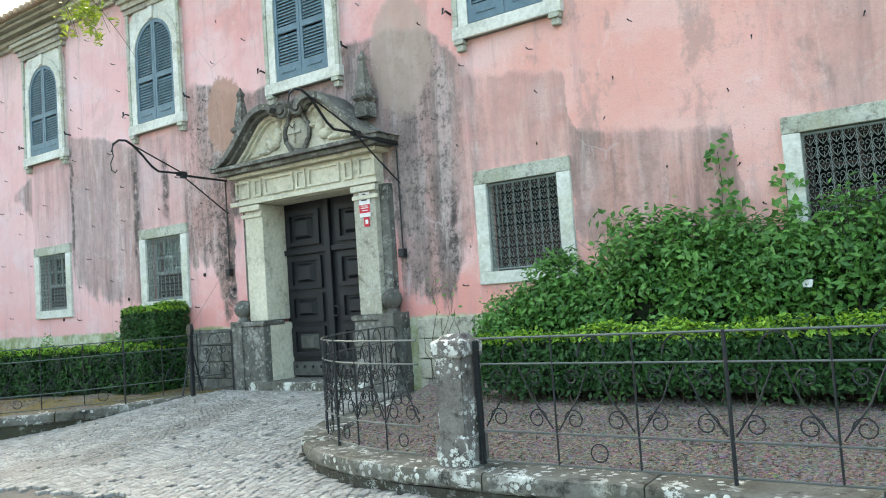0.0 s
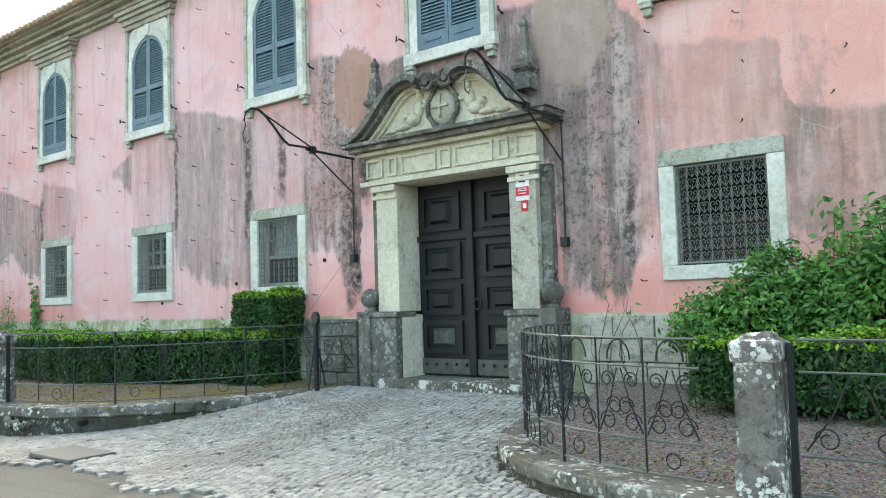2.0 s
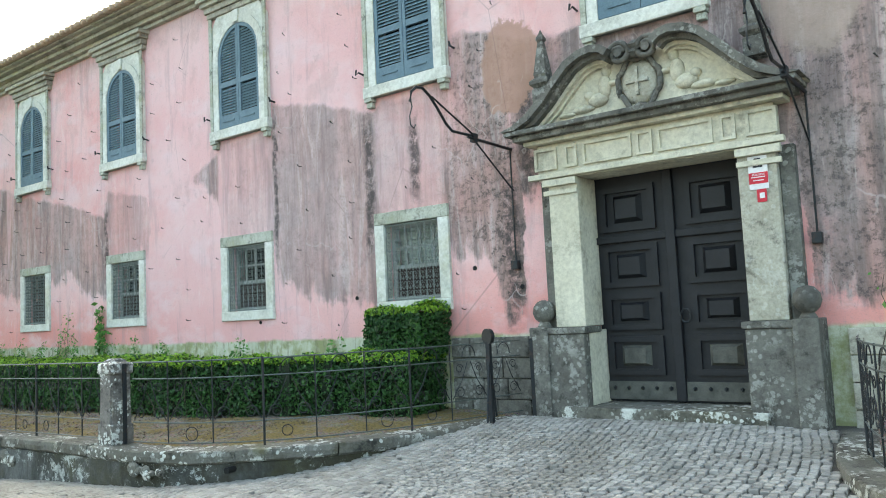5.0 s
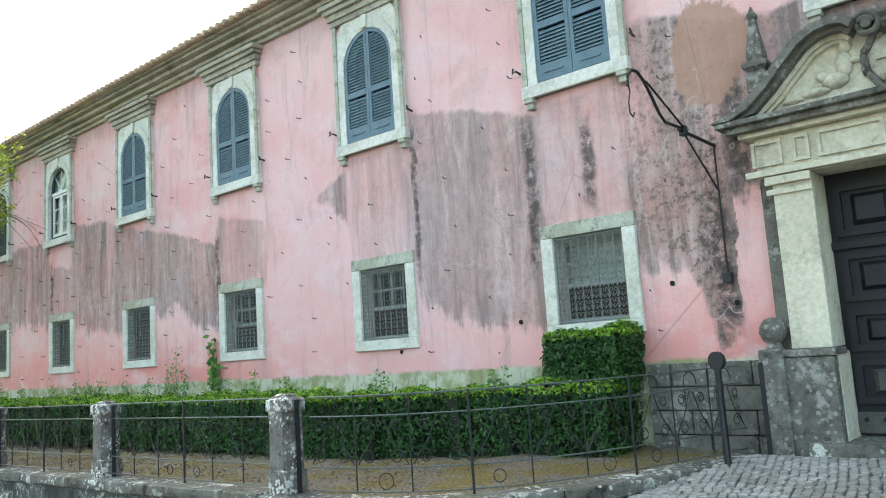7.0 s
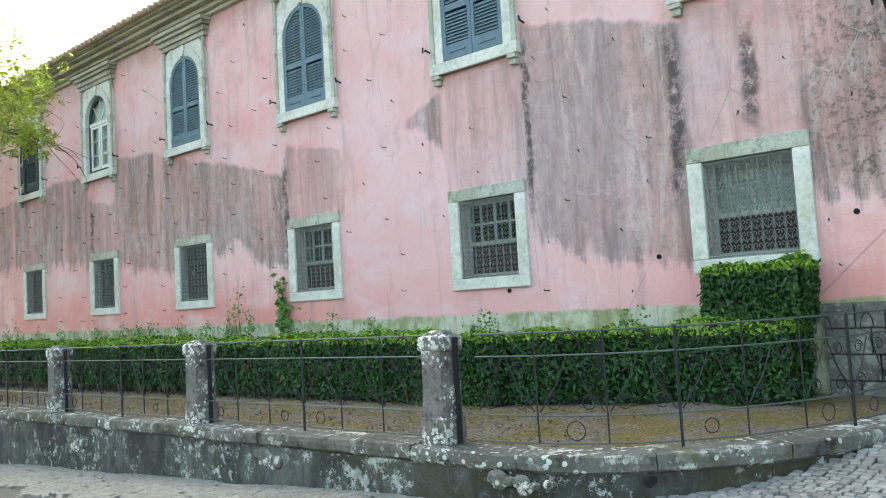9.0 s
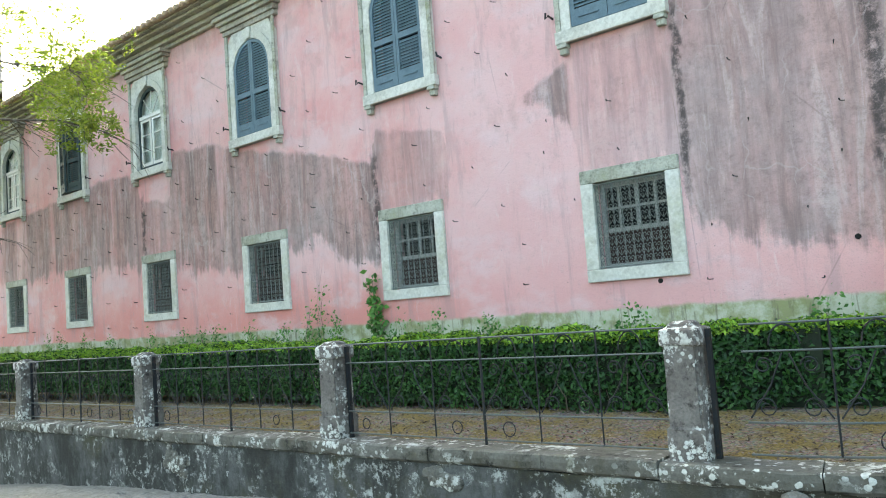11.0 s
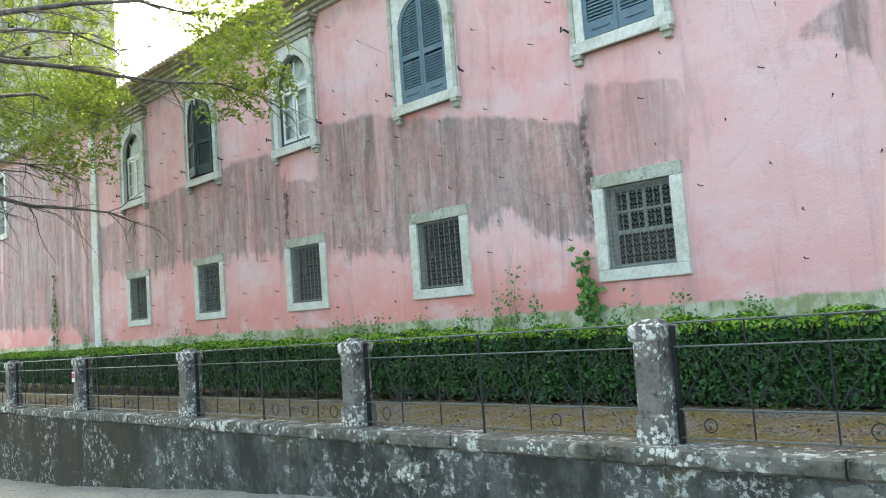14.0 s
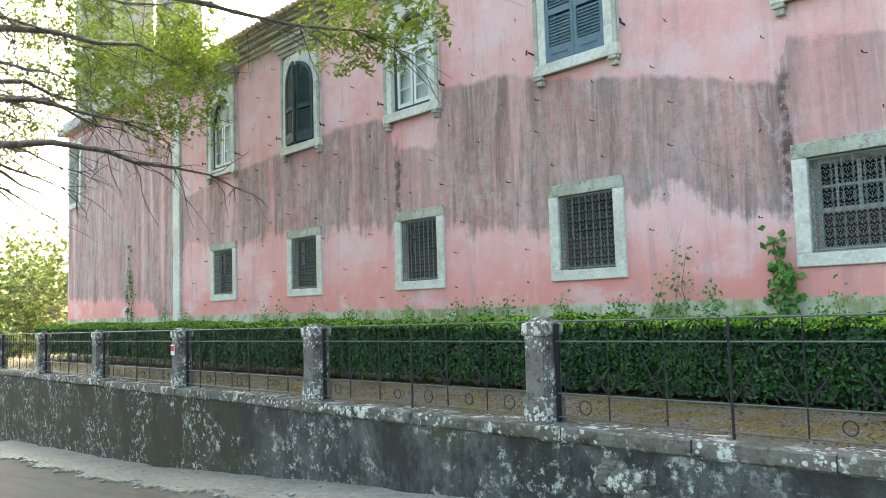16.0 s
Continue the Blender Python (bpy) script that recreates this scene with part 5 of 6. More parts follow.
def clipped_hedge(name, label, x0, y0, z0, x1, y1, z1, per_m2, seed, size=0.026, open_foot=0.0, sway=None):
    rng = np.random.default_rng(seed)
    root = thing(name, label, "hedge", at=((x0 + x1) / 2, (y0 + y1) / 2, z0))
    o = np.array([(x0 + x1) / 2, (y0 + y1) / 2, z0])
    C, N = [], []
    for area, mk, nrm in (((x1 - x0) * (z1 - z0), lambda a, b: (x0 + (x1 - x0) * a, y0 + 0 * a, z0 + (z1 - z0) * b), (0, -1, 0)),
                          ((x1 - x0) * (y1 - y0), lambda a, b: (x0 + (x1 - x0) * a, y0 + (y1 - y0) * b, z1 + 0 * a), (0, 0, 1)),
                          ((y1 - y0) * (z1 - z0), lambda a, b: (x0 + 0 * a, y0 + (y1 - y0) * a, z0 + (z1 - z0) * b), (-1, 0, 0)),
                          ((y1 - y0) * (z1 - z0), lambda a, b: (x1 + 0 * a, y0 + (y1 - y0) * a, z0 + (z1 - z0) * b), (1, 0, 0))):
        k = int(area * per_m2)
        p = np.stack(mk(rng.random(k), rng.random(k) ** (0.8 if nrm[2] == 0 else 1)), 1)
        lump = 0.05 * np.sin(p[:, 0] * 2.1 + seed) * np.sin(p[:, 2] * 3 + p[:, 0]) + 0.03 * np.sin(p[:, 0] * 7.3 + p[:, 1] * 5)
        p = p + np.array(nrm) * (lump + rng.normal(0, 0.022, k) - 0.02)[:, None]
        C.append(p)
        N.append(np.tile(nrm, (k, 1)))
    C, N = np.concatenate(C), np.concatenate(N)
    keep = rng.random(len(C)) < np.clip((C[:, 2] - z0 - open_foot * 0.35) / max(0.01, open_foot + 0.05), 0.12 if open_foot else 1, 1)
    C, N = C[keep], N[keep]
    if sway:
        C[:, 1] += np.array([sway(v) for v in C[:, 0]])
    # leaves on and near the top get the lime, as painted light
    top = ((N[:, 2] > 0.5) | (C[:, 2] > z1 - 0.09)) & (rng.random(len(C)) < 0.7)
    for nm, sel, mat in (("leaves", ~top, BOX_LEAF), ("tip_growth", top, LIT_TOP_LEAF)):
        c, nn = C[sel], N[sel]
        lv = part(nm, leaves_mesh(nm, c - o, nn, rng.uniform(0.6, 1.25, len(c)) * size, mat, rng), mat, root)
        lv["kind"] = "stuff"
    # solid core behind the leaf shell; its near-black stands for inner shade
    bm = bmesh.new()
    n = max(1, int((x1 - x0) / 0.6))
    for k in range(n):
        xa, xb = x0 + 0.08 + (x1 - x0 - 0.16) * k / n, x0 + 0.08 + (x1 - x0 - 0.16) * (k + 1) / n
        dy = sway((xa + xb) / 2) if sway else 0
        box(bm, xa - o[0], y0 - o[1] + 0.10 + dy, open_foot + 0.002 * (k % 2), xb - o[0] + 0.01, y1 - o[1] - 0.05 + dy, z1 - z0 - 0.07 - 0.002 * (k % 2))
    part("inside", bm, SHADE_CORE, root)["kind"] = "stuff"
    r2 = random.Random(seed)
    bm = bmesh.new()
    for _ in range(int((x1 - x0) * 7)):
        x, y = r2.uniform(x0, x1) - o[0], r2.uniform(y0 + 0.02, y0 + 0.35) - o[1]
        y += sway(x + o[0]) if sway else 0
        h = r2.uniform(0.25, 0.55)
        tube(bm, [(x, y, 0), (x + r2.uniform(-0.06, 0.06), y - 0.02, h * 0.5), (x + r2.uniform(-0.2, 0.2), y + r2.uniform(-0.1, 0.05), h)], r2.uniform(0.006, 0.014), 4, 0.004)
    part("wood", bm, TWIG, root)["kind"] = "stuff"
    return root


clipped_hedge("box_hedge", "long clipped dark green box hedge on the terrace", -46.0, 7.0, 0.0, -12.45, 7.85, 0.93, 1700, 4, 0.033, 0.10, lambda v: 0.9 * smooth(-16.5, -12.6, v))
clipped_hedge("box_cube", "box bush clipped to a cube beside the portal", -13.42, 8.12, 0.88, -12.4, 8.78, 1.56, 3200, 5, 0.03)
clipped_hedge("box_hedge", "clipped box hedge, light on its top painted as lime leaves", -5.45, 7.2, 0.2, 6.0, 7.95, 0.93, 2000, 6, 0.033, 0.14)


def shrub(name, label, blobs, count, size, seed, material=None):
    """A loose shrub: leaves round the tips of branching stems; blobs are centre and radii."""
    rng = np.random.default_rng(seed)
    r2 = random.Random(seed)
    x0, y0 = blobs[0][0], blobs[0][1]
    root = thing(name, label, "bush", at=(x0, y0, 0.05))
    o = np.array([x0, y0, 0.05])
    C, N = [], []
    bm = bmesh.new()
    tot = sum(b[3] * b[5] for b in blobs)
    for cx, cy, cz, rx, ry, rz in blobs:
        tips = int(70 * rx * rz / 0.3)
        for _ in range(max(6, tips)):
            d = rng.normal(0, 1, 3)
            d[2] = abs(d[2]) * 1.1 - 0.25
            d /= np.linalg.norm(d)
            if d[1] > 0.55:
                d[1] *= -1
            tip = np.array([cx, cy, cz]) + d * np.array([rx, ry, rz]) * rng.uniform(0.72, 1.08)
            k = int(count * rx * rz / tot / max(6, tips))
            spread = 0.075 if size < 0.05 else 0.10
            C.append(tip + rng.normal(0, spread, (k, 3)) * np.array([1, 1, 0.8]))
            N.append(np.tile(d * 0.6 + np.array([0, -0.25, 0.6]), (k, 1)))
            if r2.random() < 0.5:
                s = Vector((cx + (tip[0] - cx) * 0.2, cy, max(0.1, cz - rz * 0.8))) - Vector(o)
                tube(bm, [s, (s + Vector(tip - o)) / 2 + Vector((0, 0, 0.06)), Vector(tip - o)], 0.010, 4, 0.003)
    C, N = np.concatenate(C), np.concatenate(N)
    ok = C[:, 1] < FACE - 0.03
    C, N = C[ok], N[ok]
    lv = part("leaves", leaves_mesh("leaves", C - o, N, rng.uniform(0.6, 1.3, len(C)) * size, material or BUSH_LEAF, rng, 0.45), BUSH_LEAF, root)
    lv["kind"] = "stuff"
    part("wood", bm, TWIG, root)
    # added blobs, painted near-black as the shade within the shrub
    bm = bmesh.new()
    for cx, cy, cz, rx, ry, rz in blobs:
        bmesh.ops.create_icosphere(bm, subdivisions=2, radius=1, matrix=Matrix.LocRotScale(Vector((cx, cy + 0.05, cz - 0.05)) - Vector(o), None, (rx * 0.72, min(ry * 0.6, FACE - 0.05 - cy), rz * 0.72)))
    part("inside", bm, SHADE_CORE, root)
    return root


shrub("leafy_bush", "rounded dark green bush under the window", [(-5.6, 8.3, 0.85, 0.42, 0.35, 0.5)], 2600, 0.036, 11)
shrub("leafy_bush", "loose leafy green bush against the wall", [(-4.95, 8.4, 1.1, 0.5, 0.4, 0.65), (-4.35, 8.4, 1.0, 0.5, 0.4, 0.65)], 4600, 0.046, 12)
shrub("laurel_bush", "large spreading bush of glossy green leaves", [(-3.75, 8.4, 1.25, 0.6, 0.42, 0.85), (-3.1, 8.4, 1.15, 0.6, 0.42, 0.8), (-2.5, 8.4, 1.1, 0.6, 0.42, 0.8)], 9000, 0.05, 13)
shrub("laurel_bush", "dense green bush covering the end window", [(-1.8, 8.4, 1.2, 0.6, 0.42, 0.85), (-0.8, 8.4, 1.3, 0.9, 0.42, 0.9), (0.5, 8.4, 1.3, 0.9, 0.42, 0.9)], 9000, 0.05, 14)
tg = thing("paper_scrap", "white scrap of paper caught on the bush", "paper", at=(-2.2, 7.92, 1.27))
bm = bmesh.new()
slab(bm, [(-0.06, -0.03), (0.05, -0.04), (0.07, 0.03), (-0.04, 0.045)], -0.004, 0.004)
part("sheet", bm, SIGN_WHITE, tg)


def wall_plant(name, label, x, z0, z1, wander, leaves, size, seed, off=0.10):
    r2, rng = random.Random(seed), np.random.default_rng(seed)
    root = thing(name, label, "plant", at=(x, FACE - off, 0.06))
    bm = bmesh.new()
    C = []
    for s in range(3):
        px, pts = r2.uniform(-0.05, 0.05), []
        top = (z1 - 0.06) * (1 - 0.2 * s)
        for k in range(9):
            pts.append((px, r2.uniform(-0.02, 0.02), top * k / 8))
            px += r2.uniform(-1, 1) * wander
            if z0 - 0.06 <= pts[-1][2]:
                C.append(pts[-1])
        tube(bm, pts, 0.009, 4, 0.003)
    part("wood", bm, TWIG, root)
    C = np.array(C)[rng.integers(0, len(C), leaves)] + rng.normal(0, 1, (leaves, 3)) * np.array([0.10, 0.03, 0.10])
    lv = part("leaves", leaves_mesh("leaves", C, np.tile((0, -1, 0.3), (leaves, 1)), rng.uniform(0.6, 1.3, leaves) * size, BUSH_LEAF, rng, 0.6), BUSH_LEAF, root)
    lv["kind"] = "stuff"
    return root


wall_plant("climbing_plant", "slim green climber growing up the wall", -3.05, 1.6, 2.75, 0.03, 130, 0.055, 21)
wall_plant("climbing_plant", "young leafy shoots beside the barred window", -4.55, 1.5, 2.15, 0.05, 90, 0.05, 22)
wall_plant("ivy", "ivy hanging by the end window", -2.45, 1.4, 2.3, 0.05, 140, 0.055, 23)
wall_plant("ivy", "dark green ivy clump beside a window", -21.55, 0.9, 1.85, 0.03, 170, 0.06, 24)
wall_plant("wild_rose", "thin straggling rose against the pink wall", -22.85, 0.9, 1.75, 0.07, 110, 0.03, 25)
wall_plant("wild_rose", "sparse rose stems at the foot of the wall", -23.4, 0.8, 1.45, 0.09, 90, 0.03, 26)
wall_plant("ivy", "climbing ivy on the wing wall", -42.9, 0.9, 3.4, 0.12, 150, 0.055, 27, -0.05)
for x, h, seed in ((-32.9, 1.35, 31), (-27.2, 1.25, 32), (-20.3, 1.2, 33), (-19.2, 1.15, 34), (-38.2, 1.3, 35), (-24.9, 1.2, 36), (-17.0, 1.1, 37), (-14.6, 1.12, 38), (-30.2, 1.2, 39), (-39.4, 1.5, 40), (-25.9, 1.25, 43), (-26.5, 1.2, 44), (-28.3, 1.22, 45), (-23.9, 1.25, 46), (-22.3, 1.3, 47), (-21.0, 1.2, 48), (-31.6, 1.25, 49), (-33.8, 1.3, 50)):
    wall_plant("weed", "green weeds at the foot of the plinth", x, 0.6, h - 0.08, 0.07, 220, 0.03, seed, 0.2)


wall_plant("dead_vine", "bare grey vine stems against the plinth", -7.05, 1.2, 1.62, 0.09, 8, 0.03, 41, 0.16)
wall_plant("dead_vine", "bare grey vine stems against the plinth", -6.65, 1.1, 1.5, 0.10, 8, 0.03, 42, 0.16)


def dry_leaves(name, label, x0, x1, y0, y1, count, seed, height):
    """Fallen leaves strewn over a terrace; height gives the ground at x, y."""
    rng = np.random.default_rng(seed)
    p = np.stack([rng.uniform(x0, x1, count), rng.uniform(y0, y1, count), np.zeros(count)], 1)
    p[:, 2] = [height(v[0], v[1]) for v in p]
    me = leaves_mesh(name, p, np.tile((0, 0, 1.6), (count, 1)), rng.uniform(0.5, 1.3, count) * 0.022, DRY_LEAF, rng, 0.4)
    return tagged(part(name, me, DRY_LEAF), label, "leaves", kind="stuff")


dry_leaves("fallen_leaves", "brown and grey dry leaves strewn on gravel", -6.2, 4.0, 5.2, 7.6, 9000, 91, lambda x, y: coping_z(x) - 0.03 + 0.30 * (y - 5.05) / 3.98)
dry_leaves("fallen_leaves", "sparse dry leaves on the mossy strip", -36.0, -13.5, 5.2, 7.2, 9000, 92, lambda x, y: coping_z(x) - 0.035 + 0.08 * (y - 5.08) / 3.95)


# ---- trees ----
def tree(name, label, base, height, targets, clumps, leaf, seed, leaf_size=0.055, per=240, material=None, twigginess=3):
    """Trunk, limbs to the given tips with side twigs, and leaf sprays round the clumps: centre, radius, density."""
    r2, rng = random.Random(seed), np.random.default_rng(seed)
    root = thing(name, label, "tree", at=base)
    o = Vector(base)
    bm = bmesh.new()
    tube(bm, [(0, 0, -0.3), (0.05, 0.05, height * 0.3), (-0.05, 0.15, height * 0.6), (0.1, 0.2, height)], 0.24, 12, 0.13)
    part("trunk", bm, BARK, root, soft=True)
    twigs = bmesh.new()
    tips = []
    for start, tip, rad in targets:
        a, b = Vector((0.05, 0.18, start)), Vector(tip) - o
        pts = []
        for k in range(11):
            t = k / 10
            p = a.lerp(b, t) + Vector((0, 0, 0.5 * math.sin(math.pi * t)))
            if 0 < k < 10:
                p += Vector((r2.uniform(-0.12, 0.12), r2.uniform(-0.12, 0.12), r2.uniform(-0.10, 0.10)))
            pts.append(p)
        bm = bmesh.new()
        tube(bm, pts, rad, 8, 0.010)
        part("limb", bm, BARK, root, soft=True)
        for k in range(4, 11):
            for _ in range(twigginess):
                d = (pts[k] - pts[k - 1]).normalized() + Vector((r2.uniform(-0.9, 0.9), r2.uniform(-0.9, 0.9), r2.uniform(-0.7, 0.5)))
                q = [pts[k]]
                ln = r2.uniform(0.3, 1.0)
                for j in range(4):
                    d = d.normalized() + Vector((r2.uniform(-0.3, 0.3), r2.uniform(-0.3, 0.3), r2.uniform(-0.3, 0.15)))
                    q.append(q[-1] + d.normalized() * ln / 3)
                tube(twigs, q, 0.010, 4, 0.003)
                tips.append(q[-1])
                if j == 3 and r2.random() < 0.7:
                    d2 = d.normalized() + Vector((r2.uniform(-0.8, 0.8), r2.uniform(-0.8, 0.8), r2.uniform(-0.6, 0.3)))
                    tube(twigs, [q[2], q[2] + d2 * 0.2, q[2] + d2 * 0.42 + Vector((0, 0, -0.05))], 0.006, 4, 0.002)
    C = []
    for cx, cy, cz, rr, dens in clumps:
        c = Vector((cx, cy, cz)) - o
        for _ in range(int(per * dens)):
            d = Vector((r2.gauss(0, 1), r2.gauss(0, 1), r2.gauss(0, 0.8)))
            p = c + d.normalized() * rr * r2.random() ** 0.5
            n = r2.randint(7, 13)
            drop = Vector((r2.uniform(-0.15, 0.15), r2.uniform(-0.15, 0.15), r2.uniform(-0.22, -0.02)))
            if r2.random() < 0.25:
                tube(twigs, [p - drop * 1.2, p, p + drop], 0.004, 4, 0.002)
            for j in range(n):
                C.append(p + drop * (j / n) + Vector((r2.gauss(0, 0.045), r2.gauss(0, 0.045), r2.gauss(0, 0.035))))
    part("spray", twigs, BARK, root)["kind"] = "stuff"
    C = np.array([tuple(v) for v in C])
    lv = part("crown", leaves_mesh("crown", C, np.tile((0, 0, 1.0), (len(C), 1)), rng.uniform(0.6, 1.25, len(C)) * leaf_size, material or TREE_LEAF, rng, 0.38), TREE_LEAF, root)
    lv["kind"] = "stuff"
    return root


tree("roadside_tree", "roadside tree with fresh yellow-green leaves, leaning branches", (-27.0, -1.6, ground_z(-27, -1.6)), 5.2,
     [(3.6, (-31.4, 6.6, 3.65), 0.085), (5.2, (-33.0, 6.4, 8.7), 0.08), (4.2, (-34.5, 6.6, 5.1), 0.07), (4.6, (-38.0, 6.6, 6.3), 0.09), (4.4, (-42.5, 6.4, 4.6), 0.1), (4.8, (-43.5, 6.2, 6.6), 0.11), (4.0, (-39.0, 6.4, 4.9), 0.06), (5.0, (-44.0, 6.0, 8.6), 0.12), (4.2, (-33.0, 5.0, 4.9), 0.08), (4.8, (-33.4, 7.3, 6.5), 0.08), (5.2, (-31.5, 5.6, 6.9), 0.07), (5.2, (-24.6, 5.2, 5.6), 0.08),
      (5.2, (-26.3, 6.6, 5.1), 0.07), (5.2, (-29.0, 6.5, 8.2), 0.08), (4.4, (-35.0, 3.4, 4.4), 0.08), (5.2, (-36.0, 4.0, 7.6), 0.09), (5.0, (-33.5, 3.0, 6.0), 0.08), (4.0, (-34.5, 4.6, 3.6), 0.06), (5.2, (-38.5, 3.4, 9.2), 0.11), (4.6, (-37.0, 4.4, 5.6), 0.08), (4.2, (-38.0, 4.0, 4.4), 0.07), (5.0, (-34.0, 2.6, 7.8), 0.09), (4.8, (-30.5, 3.4, 5.6), 0.06), (3.8, (-36.5, 4.8, 3.4), 0.05), (4.4, (-40.5, 5.0, 5.2), 0.09), (4.8, (-41.0, 5.4, 7.0), 0.09), (5.2, (-41.0, 5.2, 8.8), 0.1), (5.0, (-39.5, 5.6, 6.2), 0.08), (4.2, (-40.0, 5.2, 3.9), 0.06), (5.2, (-37.5, 5.0, 10.0), 0.1), (4.6, (-36.0, 5.4, 6.4), 0.07), (5.0, (-28.4, 5.6, 6.4), 0.06), (5.2, (-23.0, 3.0, 7.5), 0.08)],
     [(-24.6, 5.2, 5.4, 0.7, 0.35), (-26.3, 6.2, 5.2, 0.7, 0.4), (-25.4, 5.6, 6.2, 1.1, 0.6), (-26.9, 6.2, 6.3, 0.8, 0.35), (-27.6, 6.4, 5.6, 0.6, 0.2), (-24.6, 5.6, 4.75, 0.4, 0.12), (-36.5, 4.2, 7.8, 1.2, 0.6), (-37.0, 4.0, 5.6, 1.0, 0.3), (-33.5, 3.0, 7.6, 1.1, 0.5), (-31.5, 5.8, 5.2, 0.8, 0.3), (-39.0, 5.0, 7.0, 1.4, 0.5), (-38.0, 5.0, 8.6, 1.4, 0.5), (-32.6, 6.3, 6.6, 0.9, 0.9), (-31.0, 5.4, 6.2, 0.8, 0.4), (-35.8, 6.6, 7.5, 1.1, 1.2), (-33.6, 6.6, 7.1, 0.8, 0.8), (-38.5, 6.6, 8.2, 1.3, 1.0), (-40.5, 6.6, 8.0, 1.3, 0.9), (-37.5, 6.6, 6.8, 1.0, 0.8), (-34.0, 4.6, 8.6, 1.5, 0.9), (-36.0, 4.2, 6.6, 1.4, 0.7), (-33.5, 6.6, 7.6, 1.0, 0.8), (-33.3, 6.0, 5.4, 0.8, 0.5),
      (-34.0, 5.0, 6.6, 1.1, 0.8), (-30.5, 5.2, 7.6, 1.1, 0.8), (-33.4, 4.4, 7.7, 1.2, 0.6), (-35.5, 3.6, 5.0, 0.8, 0.3), (-23.6, 3.8, 7.2, 1.0, 0.6), (-28.5, 5.8, 8.0, 1.0, 0.5)], None, 51, twigginess=5)
tree("roadside_tree", "roadside tree whose leafy twigs hang over the drive", (-6.5, -3.2, ground_z(-6.5, -3.2)), 6.0,
     [(5.0, (-9.9, 5.5, 5.6), 0.07), (5.5, (-8.0, 5.2, 6.0), 0.06), (5.8, (-6.9, 4.6, 6.3), 0.06), (6.0, (-3.0, -1.0, 8.0), 0.09), (6.0, (-9.0, -5.0, 8.5), 0.09)],
     [(-9.9, 5.5, 5.3, 0.35, 0.10), (-9.3, 5.0, 5.6, 0.4, 0.10), (-7.4, 4.9, 5.7, 0.35, 0.08), (-4.0, -1.5, 8.2, 1.2, 0.6), (-8.5, -4.6, 8.6, 1.3, 0.7)], None, 52)

for i, (x, y, s) in enumerate(((-57, 10, 0.9), (-62, 12, 1.0), (-60, 7, 0.9), (-70, 13, 1.2), (-68, 8, 1.1), (-54, 8.2, 0.6), (-80, 16, 1.4))):
    gz = ground_z(x, y)
    tree("distant_tree", "pale sunlit tree in the distance beyond the wing", (x, y, gz), 4.0 * s,
         [(3.0 * s, (x - 2, y + 1, gz + 5.5 * s), 0.1), (3.4 * s, (x + 2, y - 1, gz + 6 * s), 0.1), (3.8 * s, (x, y + 2, gz + 7 * s), 0.1)],
         [(x, y, gz + 6.5 * s, 2.6 * s, 0.9), (x - 2, y + 1, gz + 5 * s, 1.8 * s, 0.6), (x + 2, y - 1, gz + 5.2 * s, 1.8 * s, 0.6), (x, y, gz + 2.0, 2.4, 1.0)], None, 60 + i, 0.14, 190, FAR_LEAF)

# ---- small things on the palace wall ----
def wall_pins():
    bm = bmesh.new()
    tube(bm, [(0, 0.02, 0), (0, -0.05, -0.005), (0.0, -0.085, 0.0)], 0.006, 5)
    tube(bm, [(0, -0.075, 0.0), (0.0, -0.09, 0.018)], 0.009, 5)
    me = data_of("wall_pin", bm, IRON)
    r2 = random.Random(77)
    k = 0
    for row in range(10):
        z = 1.45 + row * 0.62
        x = -38.0 + r2.uniform(0, 1)
        while x < -1.0:
            zz = z + r2.uniform(-0.12, 0.12)
            low = any(abs(x - b) < 0.78 and 1.4 < zz < 3.1 for b in BAYS_LOW)
            high = any(abs(x - b) < 0.95 and 4.5 < zz for b in BAYS_UP)
            if not low and not high and not (abs(x - DOOR_X) < 2.1 and zz < 5.2) and k < 290:
                p = new("wall_pin", me)
                p.location = (x, FACE, zz)
                p.rotation_euler = (0, r2.uniform(-0.6, 0.6), r2.uniform(-0.6, 0.6))
                tagged(p, "small rusty iron pin sticking out of the plaster", "iron pin", "rusty pins in the wall")
                k += 1
            x += r2.uniform(0.75, 1.7)


wall_pins()
# solid plugs; the darkness of each opening is painted near-black
for x, z in ((-11.95, 2.05), (-11.2, 1.75), (-16.5, 1.45), (-14.2, 1.75)):
    bm = bmesh.new()
    tube(bm, [(x, FACE - 0.012, z), (x, FACE + 0.1, z)], 0.032, 10)
    tagged(part("vent_pipe", bm, PAINTED_DARK), "dark round pipe end in the plaster", "pipe")
# solid plug too, painted near-black for the dark of the drain
bm = bmesh.new()
tube(bm, [(-12.75, 5.2, -0.1), (-12.83, 5.62, -0.1)], 0.035, 10)
tagged(part("drain_pipe", bm, PAINTED_DARK), "dark drain hole in the low wall", "drain")
tagged(part("manhole_cover", boxes((-11.6, 4.05, ground_z(-11.2, 4.2) - 0.01, -10.75, 4.55, ground_z(-11.2, 4.2) + 0.035), bevel=0.01), plain("cover_iron", (0.12, 0.12, 0.12))), "flat grey metal cover in the cobbles", "cover")


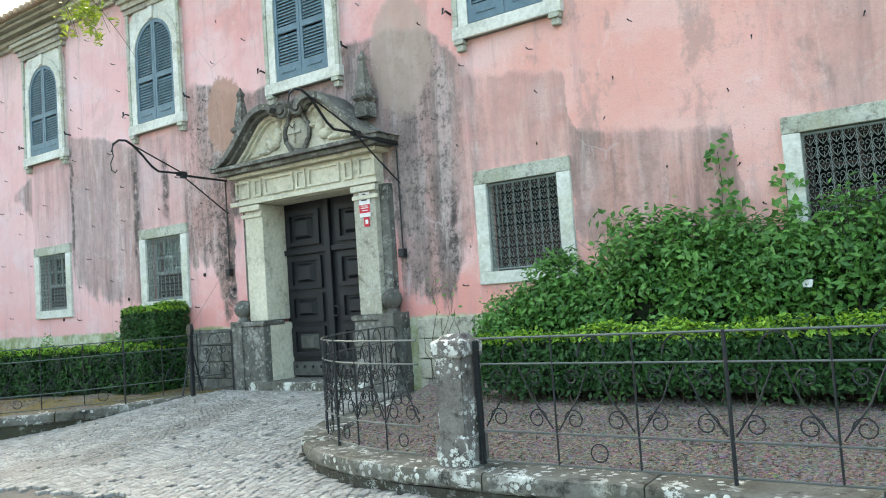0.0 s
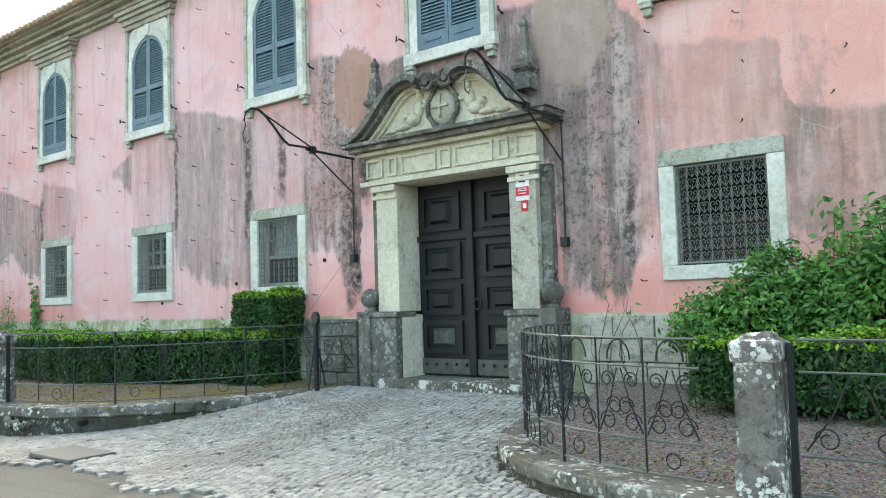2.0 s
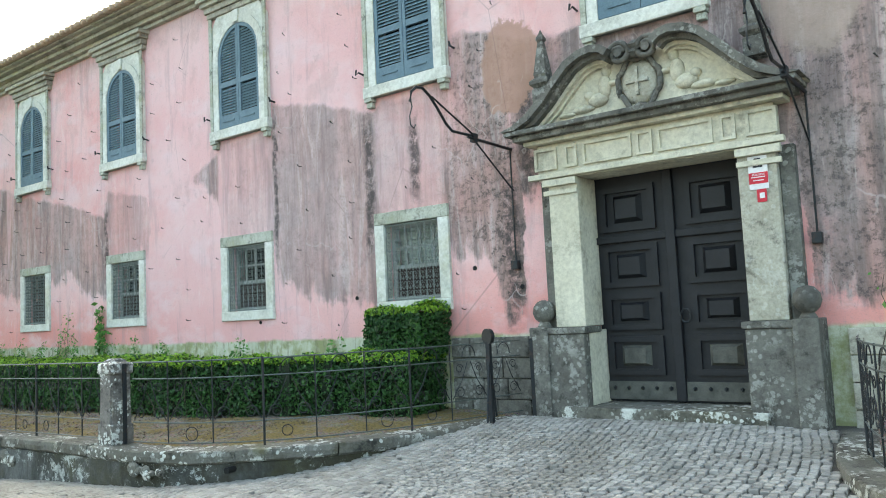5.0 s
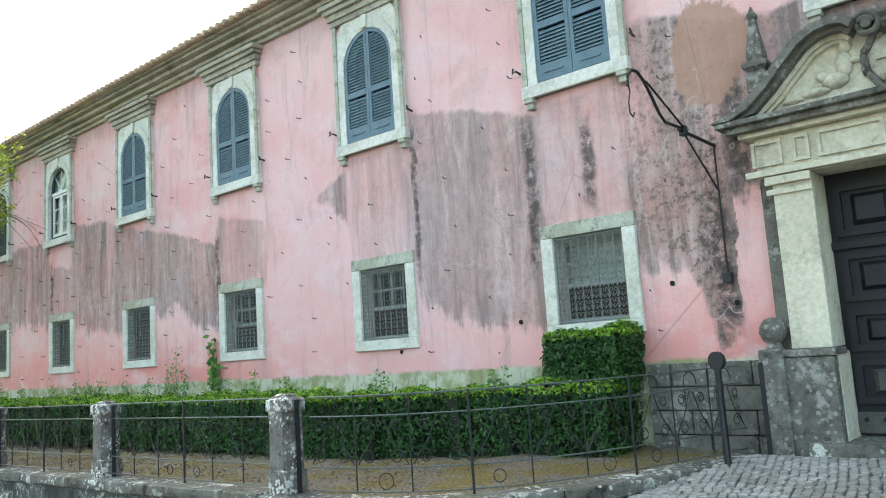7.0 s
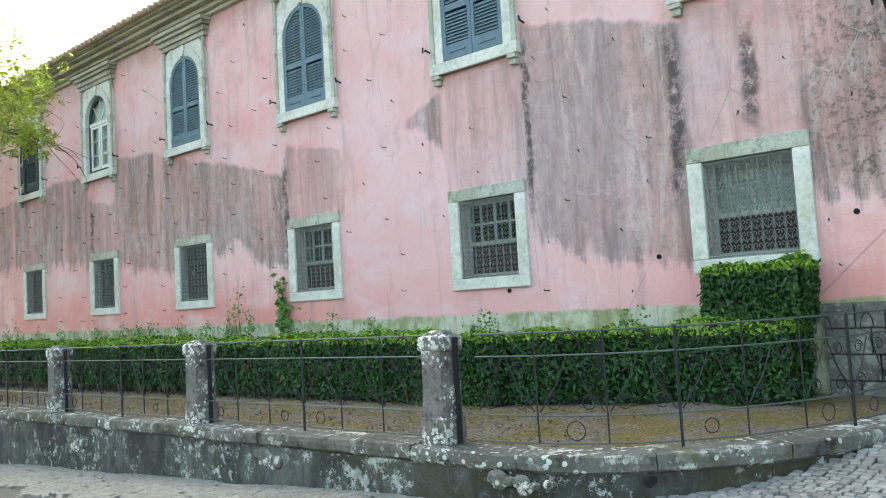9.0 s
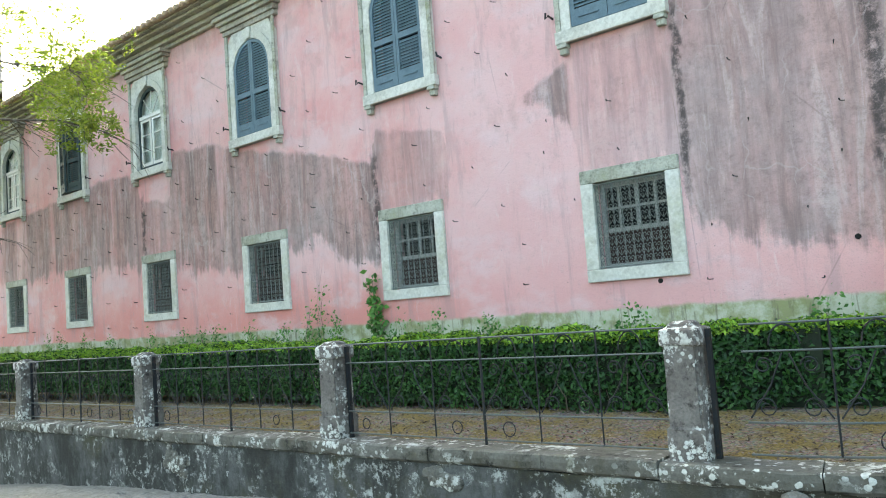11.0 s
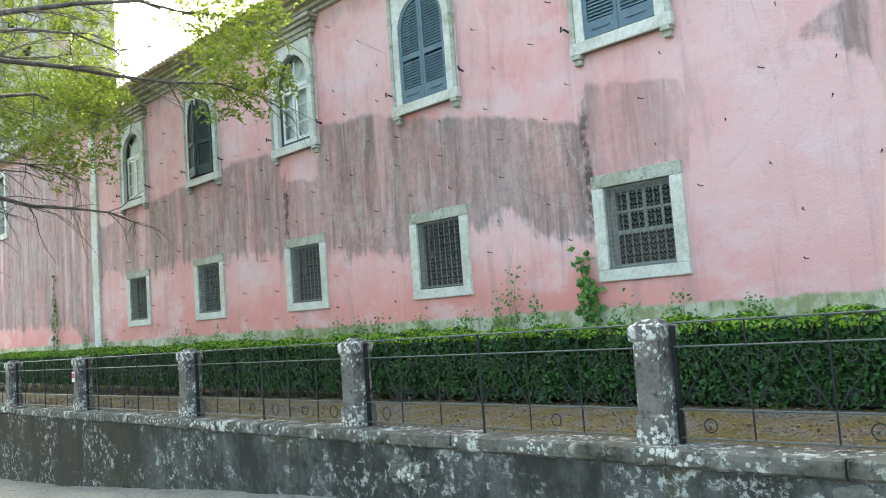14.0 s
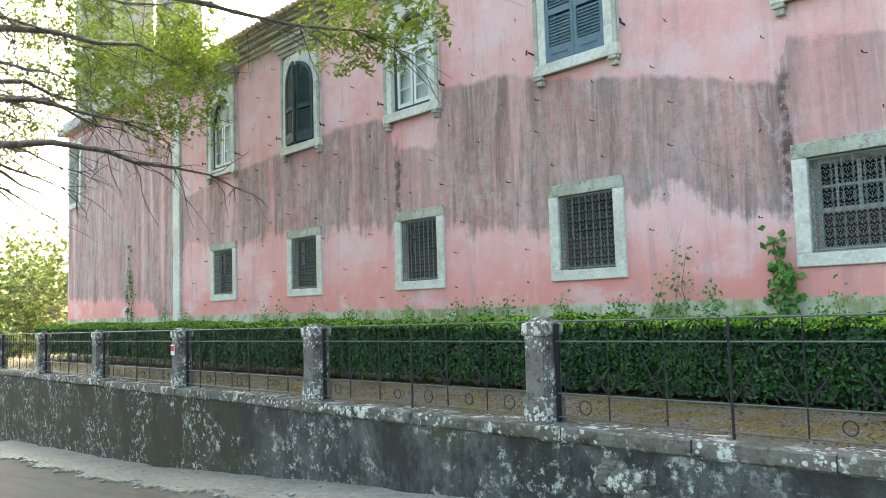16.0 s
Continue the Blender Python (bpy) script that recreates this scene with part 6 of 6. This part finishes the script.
def rubble(x0, z0, w, h, count, seed):
    r2 = random.Random(seed)
    root = thing("exposed_rubble", "patch of bare rubble stones where render has fallen", "rubble", at=(x0, 4.82, z0))
    for _ in range(count):
        bm = bmesh.new()
        bmesh.ops.create_icosphere(bm, subdivisions=2, radius=1)
        a, px, pz = r2.uniform(0.04, 0.10), r2.gauss(0, w * 0.4), r2.gauss(0, h * 0.4)
        for v in bm.verts:
            v.co = Vector((px + v.co.x * a * 1.2, v.co.y * 0.035, pz + v.co.z * a * 0.8)) + 0.018 * noise.noise_vector(v.co * 2 + Vector((px * 9, pz * 7, seed)))
        part("stone", bm, COPING, root)


rubble(-21.3, -0.33, 0.35, 0.28, 22, 1)
rubble(-16.9, -0.2, 0.3, 0.12, 9, 2)
rubble(-13.6, -0.1, 0.5, 0.08, 8, 3)


# ---- cobbles ----
def cobbles():
    root = thing("pavement", "pale grey wet granite setts laid in wavy rows", "pavement", kind="structure")
    rng = random.Random(5)

    def edge(path, y):
        best = None
        for (xa, ya), (xb, yb) in zip(path, path[1:]):
            if ya != yb and min(ya, yb) <= y <= max(ya, yb):
                best = xa + (xb - xa) * (y - ya) / (yb - ya)
        return best

    cells = []
    y = 3.3
    row = 0
    while y < 8.42:
        xl, xr = (-40.0, 2.5) if y < 4.80 else (edge(LEFT, y) or -14.0, edge(RIGHT, y) or -4.4)
        x = xl + (0.05 if row % 2 else 0)
        while x < xr:
            yy = y + 0.05 * math.sin(x * 1.9) + 0.03 * math.sin(x * 4.7 + y)
            lim = 3.9 + 0.1 * math.sin(x * 2.3) + 0.08 * math.sin(x * 5.1) - 0.15 * smooth(-14, -18, x)
            if yy > lim or (rng.random() < 0.2 and yy > lim - 0.15):
                if not (-11.65 < x < -10.7 and 4.0 < yy < 4.6) and rng.random() > 0.02:
                    cells.append((x + rng.uniform(-0.008, 0.008), yy + rng.uniform(-0.006, 0.006)))
            x += 0.084
        y += 0.078
        row += 1

    def stone(r, tilt):
        h = [0.038 * r.uniform(0.82, 1.05) for _ in range(4)]
        low = [(-h[0], -h[1], -0.04), (h[2], -h[1], -0.04), (h[2], h[3], -0.04), (-h[0], h[3], -0.04)]
        mid = [(v[0], v[1], 0.007) for v in low]
        top = [(v[0] * 0.8, v[1] * 0.8, 0.013 + tilt * v[0]) for v in low]
        return low + mid + top

    faces = [(0, 1, 5, 4), (1, 2, 6, 5), (2, 3, 7, 6), (3, 0, 4, 7), (4, 5, 9, 8), (5, 6, 10, 9), (6, 7, 11, 10), (7, 4, 8, 11), (8, 9, 10, 11)]
    kinds = []
    for k in range(8):
        me = bpy.data.meshes.new("sett")
        me.from_pydata(stone(rng, rng.uniform(-0.05, 0.05)), [], faces)
        me.materials.append(COBBLE_ONE)
        kinds.append(me)
    near = [c for c in cells if -7.6 < c[0] < -6.0 and 4.0 < c[1] < 5.4][:300]
    chosen = set(near)
    for x, y in near:
        ob = part("sett", kinds[rng.randrange(8)], COBBLE_ONE, root)
        ob.location = (x, y, ground_z(x, y))
        ob.rotation_euler = (0, 0, rng.uniform(-0.25, 0.25))
    V, F = [], []
    for x, y in cells:
        if (x, y) in chosen:
            continue
        b, a, z = len(V), rng.uniform(-0.15, 0.15), ground_z(x, y) + rng.uniform(-0.003, 0.003)
        ca, sa = math.cos(a), math.sin(a)
        V += [(x + p[0] * ca - p[1] * sa, y + p[0] * sa + p[1] * ca, z + p[2]) for p in stone(rng, rng.uniform(-0.05, 0.05))]
        F += [tuple(b + i for i in f) for f in faces]
    me = bpy.data.meshes.new("sett_paving")
    me.from_pydata(V, [], F)
    me.materials.append(COBBLE)
    ob = part("sett_paving", me, COBBLE, root)
    ob["kind"] = "stuff"


def cobble_single():
    n = Nodes("cobble_single", 0.6)
    c = n.mix(n.random(), (0.20, 0.192, 0.178), (0.36, 0.348, 0.325))
    return n.done(n.mix(n.ramp(n.noise(50, 3), 0.4, 0.7, 0, 0.4), c, (0.20, 0.20, 0.19)), n.noise(45, 3), 0.4, 0.006)


COBBLE_ONE = cobble_single()
cobbles()
